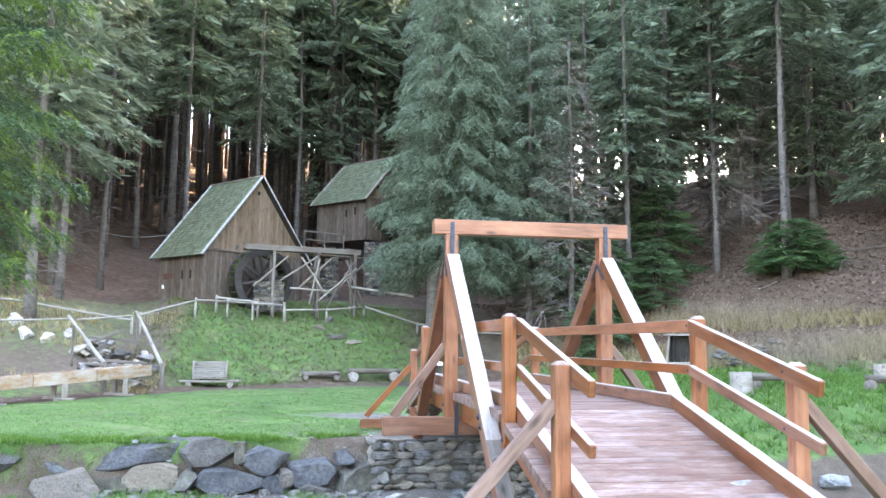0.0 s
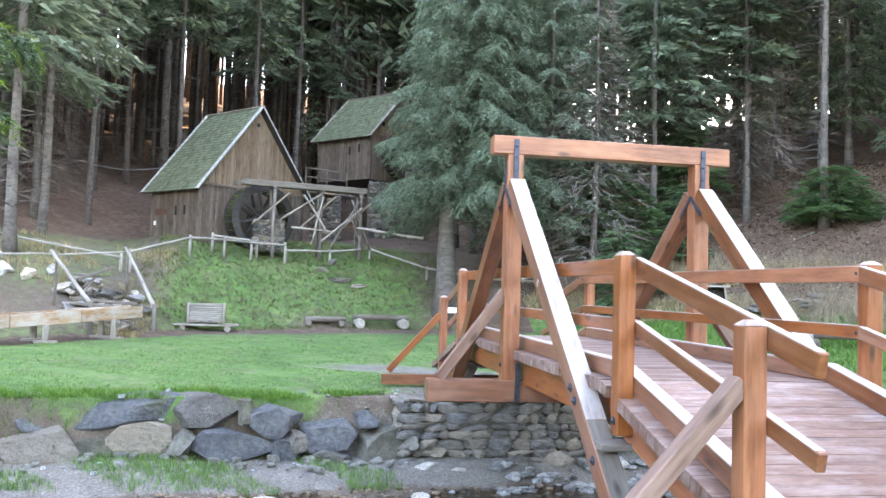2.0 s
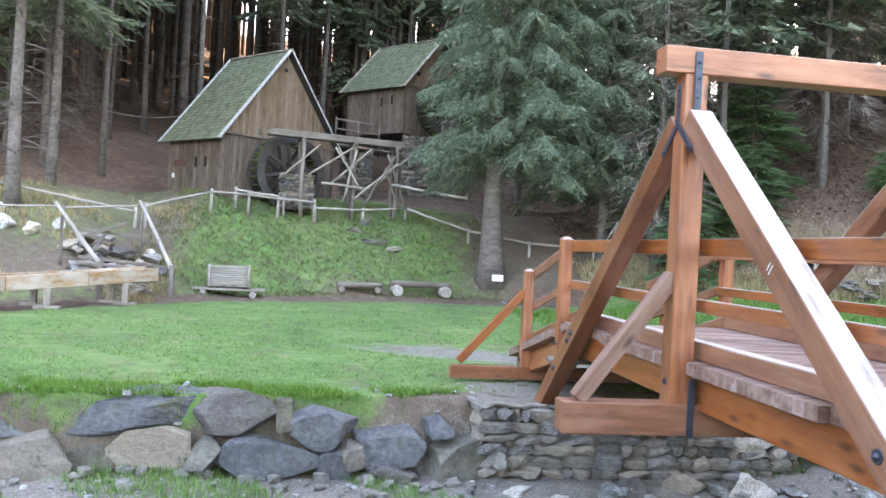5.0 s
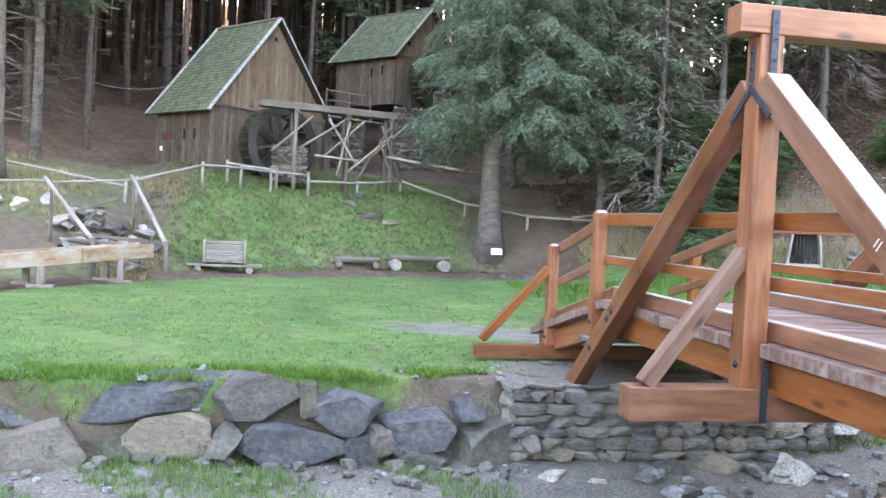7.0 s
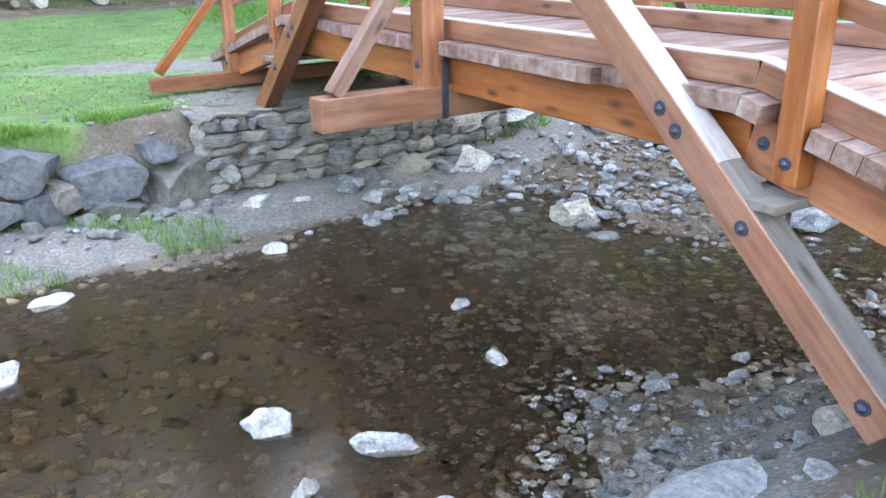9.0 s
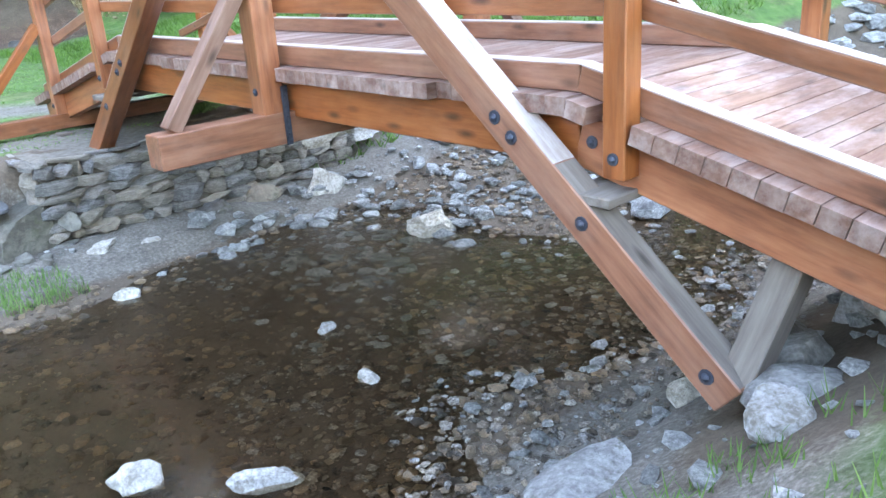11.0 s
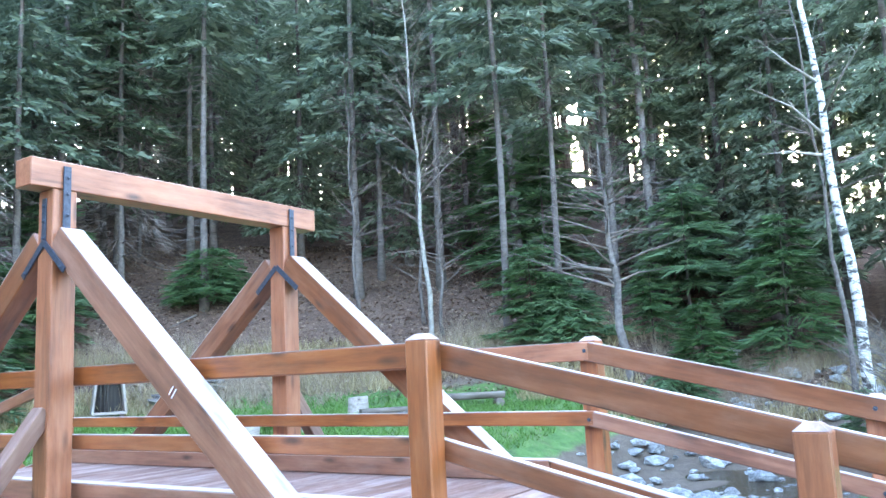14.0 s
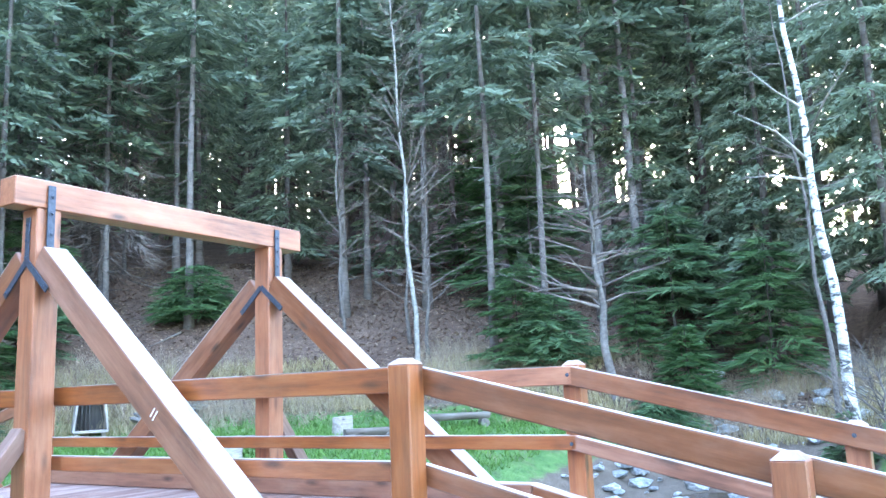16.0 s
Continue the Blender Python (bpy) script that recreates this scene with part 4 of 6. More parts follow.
def boards(parent, x0, x1, z0, top, y, seed, material, out=-1, wide=(0.16, 0.26), thick=0.035):
    """Upright boards in the plane y, from z0 up to top(x), each a piece, a little proud or shy."""
    rng = random.Random(seed)
    x = x0
    while x < x1 - 0.02:
        w = min(rng.uniform(*wide), x1 - x)
        za, zb = top(x + 0.004), top(x + w - 0.004)
        dz = rng.uniform(-0.03, 0.02)
        bm = bmesh.new()
        lo = z0 + dz
        mid = (lo + max(za, zb)) / 2
        co = []
        for dd in (-thick / 2, thick / 2):
            co += [(lo - mid, -w / 2 + 0.004, dd), (lo - mid, w / 2 - 0.004, dd), (zb - mid, w / 2 - 0.004, dd), (za - mid, -w / 2 + 0.004, dd)]
        v = [bm.verts.new(c) for c in co]
        for f in ((3, 2, 1, 0), (4, 5, 6, 7), (0, 1, 5, 4), (1, 2, 6, 5), (2, 3, 7, 6), (3, 0, 4, 7)):
            bm.faces.new([v[k] for k in f])
        # local x of a board points up, local y along the wall
        mt = Matrix(((0, 1, 0, x + w / 2), (0, 0, 1, y + out * rng.uniform(0.0, 0.02)), (1, 0, 0, mid), (0, 0, 0, 1)))
        part("board", bm, material, parent, "", mt)
        x += w


def hut(label, at_, rz, w, d, wall_h, rise, over, seed, verge, stone_base=0.0, size=1.0):
    """A gabled board hut; local x across the gable, y back along the ridge, z from the ground."""
    h = thing("mill_hut", label, "hut", "mill huts", m=pose(*at_, 0, 0, rz) @ Matrix.Scale(size, 4))
    slope = rise / (w / 2 + over)
    eave = wall_h - slope * over

    def roof_z(x):
        return eave + slope * (x + over) if x < w / 2 else eave + slope * (w + over - x)

    def panel(nm, pts, y, th):
        bm = bmesh.new()
        a = [bm.verts.new((px, y, pz)) for px, pz in pts]
        c = [bm.verts.new((px, y + th, pz)) for px, pz in pts]
        bm.faces.new(a)
        bm.faces.new(c[::-1])
        for k in range(len(pts)):
            bm.faces.new((a[k], c[k], c[(k + 1) % len(pts)], a[(k + 1) % len(pts)]))
        return part(nm, bm, M_DARKWOOD, h)

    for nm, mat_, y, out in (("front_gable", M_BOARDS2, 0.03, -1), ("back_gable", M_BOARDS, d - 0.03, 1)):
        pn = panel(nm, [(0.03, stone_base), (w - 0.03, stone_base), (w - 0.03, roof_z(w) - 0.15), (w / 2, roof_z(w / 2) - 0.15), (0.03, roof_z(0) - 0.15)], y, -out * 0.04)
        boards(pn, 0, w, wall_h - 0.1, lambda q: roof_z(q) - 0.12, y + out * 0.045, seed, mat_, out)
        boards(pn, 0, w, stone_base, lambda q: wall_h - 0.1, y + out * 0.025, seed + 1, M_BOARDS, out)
        beam("sill_board", (0, y + out * 0.09, wall_h - 0.1), (w, y + out * 0.09, wall_h - 0.1), 0.05, 0.12, M_BOARDS, h)
    for x, r in ((0.0, -90), (w, 90)):
        wl = part("side_wall", box_mesh(d - 0.1, 0.04, wall_h - stone_base, 0), M_DARKWOOD, h, "", pose(x + (0.05 if r < 0 else -0.05), d / 2, (wall_h + stone_base) / 2, 0, 0, r))
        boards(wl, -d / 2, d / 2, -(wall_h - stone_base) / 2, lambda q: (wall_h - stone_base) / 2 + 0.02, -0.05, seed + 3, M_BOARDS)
    beam("floor_frame", (w / 2, 0.1, stone_base + 0.05), (w / 2, d - 0.1, stone_base + 0.05), w - 0.2, 0.1, M_DARKWOOD, h)
    # roof: boarding and courses of shingles on both slopes
    for s in (0, 1):
        ln = math.hypot(w / 2 + over, rise)
        a = math.atan2(rise, w / 2 + over)
        ux = Vector((math.cos(a) * (1 if s == 0 else -1), 0, math.sin(a)))
        nx = Vector((-math.sin(a) * (1 if s == 0 else -1), 0, math.cos(a)))
        o = Vector((-over if s == 0 else w + over, -over, eave))
        part("roof_boarding", box_mesh(ln, d + 2 * over, 0.05, 0), M_DARKWOOD, h, "", along(o + Vector((0, d / 2 + over, 0)), o + Vector((0, d / 2 + over, 0)) + ux * ln, nx))
        rng = random.Random(seed + 11 + s)
        bm = bmesh.new()
        t, course = 0.0, 0.24
        while t < ln - 0.02:
            y = -0.02
            while y < d + 2 * over:
                wd = rng.uniform(0.13, 0.24)
                lf = rng.uniform(0.012, 0.03)
                t0, t1 = t - rng.uniform(0, 0.03), min(t + course * 1.5, ln)
                vs = []
                for tt, up in ((t0, 0.045 + lf), (t1, 0.03)):
                    for yy in (y, min(y + wd - 0.008, d + 2 * over + 0.02)):
                        vs.append(bm.verts.new(o + ux * tt + Vector((0, yy, 0)) + nx * up))
                lo = [bm.verts.new(o + ux * t0 + Vector((0, yy, 0)) + nx * 0.02) for yy in (y, min(y + wd - 0.008, d + 2 * over + 0.02))]
                bm.faces.new((vs[0], vs[1], vs[3], vs[2]))
                bm.faces.new((lo[0], lo[1], vs[1], vs[0]))
                y += wd
            t += course
        part("shingles", bm, M_SHINGLE, h, "mossy grey-green wood shingles")
        # verge boards at both ends, stepped and pale on the front
        steps = 16
        for yv in (0.08, d + 2 * over - 0.08):
            for k in range(steps):
                p = o + ux * (ln * k / steps) + nx * 0.03 + Vector((0, yv, 0))
                q = o + ux * (ln * (k + 0.93) / steps) + nx * 0.045 + Vector((0, yv, 0))
                beam("verge_board", p, q, 0.2, 0.09, verge, h, "weathered pale verge board", up=nx)
    beam("ridge_cap", (w / 2, -over, eave + rise + 0.06), (w / 2, d + over, eave + rise + 0.06), 0.24, 0.06, M_GREYWOOD, h)
    return h, roof_z


def opening(parent, x, y, z, w, hh, face="y"):
    """A small framed dark opening."""
    sz = (w, 0.06, hh) if face == "y" else (0.06, w, hh)
    ob = part("window", box_mesh(*sz, 0), M_BLACK, parent, "small dark unglazed opening", pose(x, y, z))
    return ob


HUT_TURN = 43.4
h1, rz1 = hut("board mill hut with a steep mossy shingle roof", (-5.45, 40.8, 2.96), HUT_TURN, 7.5, 4.4, 3.55, 5.15, 0.42, 7, M_VERGE, 0.0, 0.86)
opening(h1, 3.75, -0.04, 7.2, 0.16, 0.2)
opening(h1, -0.05, 2.0, 2.0, 0.12, 0.5, "x")
opening(h1, -0.05, 1.2, 2.0, 0.12, 0.5, "x")
part("door_board", box_mesh(0.06, 0.9, 0.35, 0.005), M_REDBOARD, h1, "reddish board over the hut door", pose(-0.06, 3.4, 1.95))
part("notice", box_mesh(0.05, 0.16, 0.22, 0.004), M_WHITE, h1, "small white notice", pose(-0.06, 3.9, 1.35))
h2, rz2 = hut("grey board hut on stone piers with a mossy shingle roof", (3.05, 51.6, 5.3), HUT_TURN, 6.4, 5.0, 6.2, 3.75, 0.42, 17, M_GREYWOOD, 2.95, 0.9)
opening(h2, -0.05, 1.9, 5.0, 0.16, 0.55, "x")
opening(h2, -0.05, 1.0, 5.1, 0.16, 0.55, "x")
opening(h2, 1.2, -0.04, 6.9, 0.3, 0.3)
opening(h2, 3.3, -0.04, 5.6, 3.2, 0.5)


def hut_pt(hx, x, y, z):
    return hx.matrix_basis @ Vector((x, y, z))


def wheel(label, c, axis, r, w, seed):
    """An overshot wheel: two felloe rims, spokes, buckets, axle."""
    axis = Vector(axis).normalized()
    q = axis.to_track_quat("Z", "Y").to_matrix().to_4x4()
    wh = thing("water_wheel", label, "water wheel", "water wheels", m=Matrix.Translation(c) @ q)
    for s in (-1, 1):
        bm = bmesh.new()
        n = 40
        ring = []
        for k in range(n):
            a = 2 * math.pi * k / n
            ring.append([bm.verts.new((math.cos(a) * rr, math.sin(a) * rr, s * w / 2 + zz)) for rr, zz in ((r, -0.04), (r, 0.04), (r - 0.34, 0.04), (r - 0.34, -0.04))])
        for k in range(n):
            a, b = ring[k], ring[(k + 1) % n]
            for i in range(4):
                bm.faces.new((a[i], b[i], b[(i + 1) % 4], a[(i + 1) % 4]))
        part("rim", bm, M_DARKWOOD, wh)
        for k in range(8):
            a = math.pi * k / 4 + 0.2
            p = Vector((math.cos(a), math.sin(a), 0))
            beam("spoke", p * 0.15 + Vector((0, 0, s * w / 2)), p * (r - 0.1) + Vector((0, 0, s * w / 2)), 0.13, 0.07, M_DARKWOOD, wh, up=(0, 0, 1))
    for k in range(28):
        a = 2 * math.pi * k / 28
        p = Vector((math.cos(a), math.sin(a), 0))
        t = Vector((-math.sin(a), math.cos(a), 0))
        beam("bucket", p * (r - 0.36) + t * 0.12, p * (r - 0.02) - t * 0.05, w - 0.06, 0.035, M_MOSSY, wh, up=t)
    pole("axle", (0, 0, -w / 2 - 0.7), (0, 0, w / 2 + 0.7), 0.17, 0.17, M_DARKWOOD, wh)
    return wh


M_MOSSY = wood_mat("mossy_bucket_boards", (0.03, 0.035, 0.018), (0.07, 0.085, 0.03), (0.13, 0.16, 0.05), 0.9, 12)
axis_dir = hut_pt(h1, 0, -1, 0) - hut_pt(h1, 0, 0, 0)
wheel("large dark mossy overshot water wheel beside the hut", hut_pt(h1, 2.9, -1.5, 1.7), (0.5, -0.87, 0), 1.6, 0.82, 1)
wheel("dark mossy water wheel under the hut's gable", hut_pt(h2, 2.2, -1.35, 4.7), (0.55, -0.83, 0), 1.58, 0.8, 2)
masonry("stone_pier", "dry-stone pier beside the water wheel", -2.95, -1.5, 40.1, 2.8, 4.3, 0.75, 31, M_STONE, 0.13, (0.15, 0.4))
masonry("stone_pier_tall", "tall dry-stone pier carrying the hut and wheel", 2.92, 4.99, 49.5, 3.6, 7.53, 1.45, 32, M_STONE, 0.15, (0.18, 0.45))
masonry("stone_pillar", "narrow dry-stone pillar beside the upper wheel", 5.08, 5.98, 49.8, 4.0, 8.6, 0.8, 33, M_STONE, 0.15, (0.18, 0.4))
masonry("stone_footing", "pale stone footing below the flume", -0.41, 1.3, 47.9, 3.6, 6.45, 0.55, 34, M_STONE, 0.16, (0.18, 0.45))


def flume():
    fl = thing("flume", "grey plank mill flume on pole trestles", "flume")
    a, b = Vector((-3.47, 39.87, 5.82)), Vector((2.19, 41.55, 5.83))
    d = (b - a).normalized()
    side = Vector((-d.y, d.x, 0))
    beam("trough_floor", a, b, 0.54, 0.045, M_LOG, fl)
    for s in (-1, 1):
        beam("trough_side", a + side * 0.27 * s + Vector((0, 0, 0.12)), b + side * 0.27 * s + Vector((0, 0, 0.12)), 0.045, 0.26, M_LOG, fl)
    beam("trough_stop", a - side * 0.43 + Vector((-0.3, 0, 0.09)), a + side * 0.43 + Vector((-0.3, 0, 0.09)), 0.055, 0.22, M_LOG, fl)
    for t in (0.24, 0.62, 0.95):
        p = a.lerp(b, t)
        for s in (-1, 1):
            q = p + side * 0.3 * s
            pole("trestle_post", (q.x, q.y, land_z(q.x, q.y) - 0.1), (q.x, q.y, p.z - 0.02), 0.09, 0.075, M_LOG, fl)
        pole("trestle_brace", (p.x - 0.86, p.y - 0.3, p.z - 1.8), (p.x + 0.77, p.y - 0.3, p.z - 0.26), 0.052, 0.043, M_GREYWOOD, fl)
        beam("trestle_cap", p - side * 0.52 + Vector((0, 0, -0.09)), p + side * 0.52 + Vector((0, 0, -0.09)), 0.1, 0.1, M_LOG, fl)
    for x0, z0, x1, z1 in ((-1.83, 4.43, 0.06, 5.81), (0.15, 3.57, 2.04, 5.29), (1.53, 5.63, 2.47, 3.31), (2.13, 3.31, 1.44, 5.03), (-0.71, 5.72, 0.58, 3.83), (-1.23, 4.17, 0.84, 4.09), (0.5, 3.2, 1.9, 5.6), (-0.3, 3.4, 0.2, 5.7)):
        pole("trestle_brace", (x0, 40.1 + (x0 + 2) * 0.2, z0 - 0.18), (x1, 40.1 + (x1 + 2) * 0.2, z1 - 0.2), 0.052, 0.043, M_LOG if x0 > 0.3 else M_GREYWOOD, fl)
    # hand rail of the gangway to the upper hut
    for z in (7.27, 7.75):
        pole("gangway_rail", (-0.72, 46.98, z), (1.57, 48.74, z + 0.05), 0.04, 0.04, M_LOG, fl)
    for t in (0.0, 0.5, 1.0):
        pole("gangway_post", (-0.72 + 2.29 * t, 46.98 + 1.76 * t, 6.1), (-0.72 + 2.29 * t, 46.98 + 1.76 * t, 7.85), 0.045, 0.045, M_LOG, fl)
    beam("gangway", (-1.25, 46.54, 6.4), (2.62, 49.53, 6.48), 0.95, 0.09, M_LOG, fl)
    pole("spout_pole", (1.76, 41.13, 4.16), (4.59, 37.71, 3.55), 0.06, 0.052, M_POLE, fl)
    return fl


flume()


def fence(name, label, pts, rails, h=0.75):
    """Pole fence: posts at pts and one rail from head to head."""
    f = thing(name, label, "fence", "pole fences")
    for (x, y) in pts:
        g = land_z(x, y)
        pole("fence_post", (x, y, g - 0.15), (x, y, g + h), 0.06, 0.055, M_POLE, f)
    for (x0, y0), (x1, y1) in zip(pts, pts[1:]):
        for rh in rails:
            pole("fence_rail", (x0, y0 - 0.07, land_z(x0, y0) + rh), (x1, y1 - 0.07, land_z(x1, y1) + rh), 0.05, 0.04, M_POLE, f)
    return f


fence("pole_fence", "weathered pole fence along the top of the bank", [(-7.25, 35.6), (-5.35, 37.9), (-4.0, 38.6), (-2.9, 39.0), (-1.45, 39.4)], [0.8], 0.93)
fence("pole_fence", "weathered pole fence below the mill", [(-1.4, 39.5), (0.58, 40.3), (2.47, 41.3), (4.99, 39.3), (7.33, 38.1), (9.76, 37.2)], [0.54], 0.63)
fence("pole_fence", "weathered pole fence at the edge of the wood", [(-7.5, 35.2), (-11.4, 34.5), (-15.4, 34.1)], [0.55])
fence("pole_fence", "low pole fence in front of the hut", [(-4.6, 39.3), (-2.7, 39.6)], [0.75], 0.88)


def ore_trough():
    t = thing("wash_trough", "long plank wash trough on short posts", "trough")
    a, b = Vector((-9.9, 24.6, 0.02)), Vector((-5.7, 29.5, 0.36))
    d = (b - a).normalized()
    side = Vector((-d.y, d.x, 0)).normalized()
    for s in (-1, 1):
        for k in range(3):
            p, q = a.lerp(b, k / 3), a.lerp(b, (k + 1) / 3 - 0.004)
            beam("trough_side", p + side * 0.32 * s, q + side * 0.32 * s, 0.05, 0.36, M_PLANKYEL, t)
    beam("trough_floor", a + Vector((0, 0, -0.1)), b + Vector((0, 0, -0.1)), 0.6, 0.05, M_GREYWOOD, t)
    for k in (0.16, 0.5, 0.84):
        for s in (-1, 1):
            p = a.lerp(b, k) + side * 0.3 * s
            g = land_z(p.x, p.y)
            beam("trough_leg", (p.x, p.y, g - 0.05), (p.x, p.y, a.lerp(b, k).z - 0.17), 0.15, 0.15, M_GREYWOOD, t, up=(0, 1, 0))
            beam("trough_foot", (p.x - 0.3, p.y, g + 0.03), (p.x + 0.3, p.y, g + 0.03), 0.2, 0.08, M_GREYWOOD, t)
    return t


ore_trough()


def leaning_pole(label, top, bot, prop):
    t = thing("leaning_pole_trestle", label, "trestle", "pole trestles by the trough")
    pole("slanting_pole", top, bot, 0.05, 0.07, M_POLE, t)
    pole("prop", (prop[0], prop[1], land_z(*prop) - 0.1), (prop[0], prop[1], top[2] - 0.05), 0.05, 0.045, M_LOG, t)
    beam("foot_post", (bot[0], bot[1], land_z(bot[0], bot[1]) - 0.1), (bot[0], bot[1], bot[2] + 0.1), 0.13, 0.13, M_LOG, t, up=(0, 1, 0))


leaning_pole("pale slanting pole propped over the trough", (-8.63, 30.43, 2.23), (-7.0, 29.2, 0.55), (-8.45, 30.5))
leaning_pole("pale slanting pole at the fence corner", (-6.86, 32.93, 2.5), (-5.45, 31.1, 0.45), (-6.8, 33.1))
rail_pole = thing("rail_pole", "long pale pole laid along the slope", "pole")
pole("rail", (-14, 30.4, 1.95), (-8.4, 30.5, 2.12), 0.035, 0.03, M_POLE, rail_pole)
pole("rail", (-8.4, 30.6, 2.1), (-6.8, 33.0, 2.35), 0.03, 0.03, M_POLE, rail_pole)
pole("rail_post", (-13.9, 30.5, land_z(-13.9, 30.5) - 0.1), (-13.9, 30.5, 2.0), 0.06, 0.06, M_GREYWOOD, rail_pole)


def rubble():
    """Collapsed pile of slabs, logs and stones above the trough."""
    rng = random.Random(77)
    for i in range(46):
        x, y = rng.uniform(-8.6, -6.0), rng.uniform(30.2, 32.8)
        s = rng.uniform(0.25, 0.85)
        boulder("rubble_stone", "mossy broken stone in the tumbled heap", (x, y, land_z(x, y) + s * 0.16 + 0.55 * math.exp(-((x + 7.4) ** 2 + (y - 31.8) ** 2) / 0.8) * rng.random()), (s, s * 0.8, s * 0.45), 900 + i, M_STONE if rng.random() < 0.5 else M_STONEDARK, (rng.uniform(-15, 15), rng.uniform(-15, 15), rng.uniform(0, 180)), "tumbled stones", "stone")
    for i, (x, y, s) in enumerate([(-9.8, 32.1, 0.55), (-10.6, 32.3, 0.6), (-9.3, 33.0, 0.5), (-6.6, 31.9, 0.45), (-7.7, 30.8, 0.4), (-7.3, 30.9, 0.3), (-11.4, 33.5, 0.6), (-6.5, 33.2, 0.35)]):
        boulder("white_rock", "white quartz rock on the slope", (x, y, land_z(x, y) + s * 0.3), (s, s * 0.8, s * 0.9), 960 + i, M_WHITESTONE, (0, 0, i * 50), "white rocks on the slope", "stone")
    pile = thing("log_pile", "tumbled dark planks and logs in the heap", "log pile")
    for p0, p1 in (((-8.2, 31.6, 1.5), (-6.6, 32.0, 1.35)), ((-8.0, 31.3, 1.3), (-7.0, 31.8, 1.75)), ((-7.9, 30.4, 0.7), (-5.9, 30.6, 0.55)), ((-7.9, 30.2, 0.55), (-5.8, 30.2, 0.42)), ((-7.9, 31.0, 0.6), (-7.4, 31.1, 1.4))):
        beam("plank", p0, p1, 0.26, 0.09, M_LOG, pile)


rubble()


def cart():
    """Crate of round billets on a low sledge with log rollers."""
    c = thing("ore_crate", "wooden billet crate on a low plank sledge", "crate", m=pose(-3.98, 32.8, land_z(-3.98, 32.8), 0, 0, 4))
    beam("sledge_plank", (-1.2, -0.28, 0.2), (1.15, -0.28, 0.2), 0.3, 0.07, M_GREYWOOD, c)
    beam("sledge_plank", (-1.15, 0.1, 0.2), (1.2, 0.1, 0.2), 0.36, 0.07, M_GREYWOOD, c)
    for x in (-0.75, 0.8):
        pole("roller", (x, -0.5, 0.06), (x, 0.45, 0.06), 0.11, 0.11, M_GREYWOOD, c)
    beam("crate_foot", (-0.35, -0.1, 0.26), (0.45, -0.1, 0.26), 0.6, 0.08, M_DARKWOOD, c)
    beam("crate_base", (-0.62, -0.1, 0.33), (0.72, -0.1, 0.33), 0.75, 0.07, M_GREYWOOD, c)
    for k in range(8):
        for y in (-0.42, 0.2):
            pole("billet", (-0.58, y, 0.40 + k * 0.068), (0.66, y, 0.40 + k * 0.068), 0.036, 0.034, M_POLE, c)
    for x in (-0.56, 0.64):
        for y in (-0.47, 0.25):
            pole("crate_stake", (x, y, 0.28), (x * 1.03, y, 0.98), 0.04, 0.035, M_GREYWOOD, c)
        for k in range(7):
            pole("billet", (x, -0.42, 0.43 + k * 0.068), (x, 0.2, 0.43 + k * 0.068), 0.036, 0.034, M_POLE, c)
    beam("crate_rim", (-0.6, -0.44, 0.92), (0.7, -0.42, 0.95), 0.1, 0.05, M_POLE, c)


cart()


def log_bench(label, x, y, rz, w, h, r):
    b = thing("log_bench", label, "bench", "log benches", m=pose(x, y, land_z(x, y), 0, 0, rz))
    bm = bmesh.new()
    tube(bm, [(-w / 2, 0, 0), (-w / 4, 0.01, 0), (w / 4, -0.01, 0.005), (w / 2, 0, 0)], [0.19, 0.18, 0.18, 0.17], 12, 0.05)
    for v in bm.verts:
        if v.co.z > 0.04:
            v.co.z = 0.04
    part("seat", bm, M_LOG, b, "split half-log seat", pose(0, 0, h))
    for s in (-1, 1):
        pole("log_foot", (s * w * 0.4, -0.35, r), (s * w * 0.4, 0.35, r), r, r, M_POLE if w > 2 else M_LOG, b, "round log foot", 14, 0.05)
    return b


log_bench("weathered half-log bench on two round logs by the path", 2.62, 35.35, 5, 2.25, 0.5, 0.2)
log_bench("low dark log bench by the path", 0.35, 34.85, 4, 1.6, 0.3, 0.11)
log_bench("log bench on the grass across the brook", 13.3, 21.6, -30, 1.5, 0.42, 0.13)
log_bench("reddish log seat on the far grass", 15.6, 19.9, -40, 1.3, 0.4, 0.16)
log_bench("dark log bench on the grass below the slope", 19.9, 19.8, -50, 1.9, 0.42, 0.13)


def stump(label, x, y, r, h):
    bm = bmesh.new()
    z = land_z(x, y)
    tube(bm, [(0, 0, -0.1), (0, 0, 0.1), (0.01, 0, h * 0.6), (0, 0.01, h)], [r * 1.15, r * 1.03, r, r * 0.97], 14, 0.1)
    ob = part("tree_stump", bm, M_GREYWOOD, None, "", pose(x, y, z))
    tagged(ob, label, "stump", "stump seats")


stump("pale upright stump seat on the grass", 16.9, 21.9, 0.3, 0.55)
stump("grey stump seat on the grass across the brook", 11.8, 21.0, 0.3, 0.6)
stump("grey stump seat near the foot of the slope", 23.2, 16.2, 0.28, 0.6)


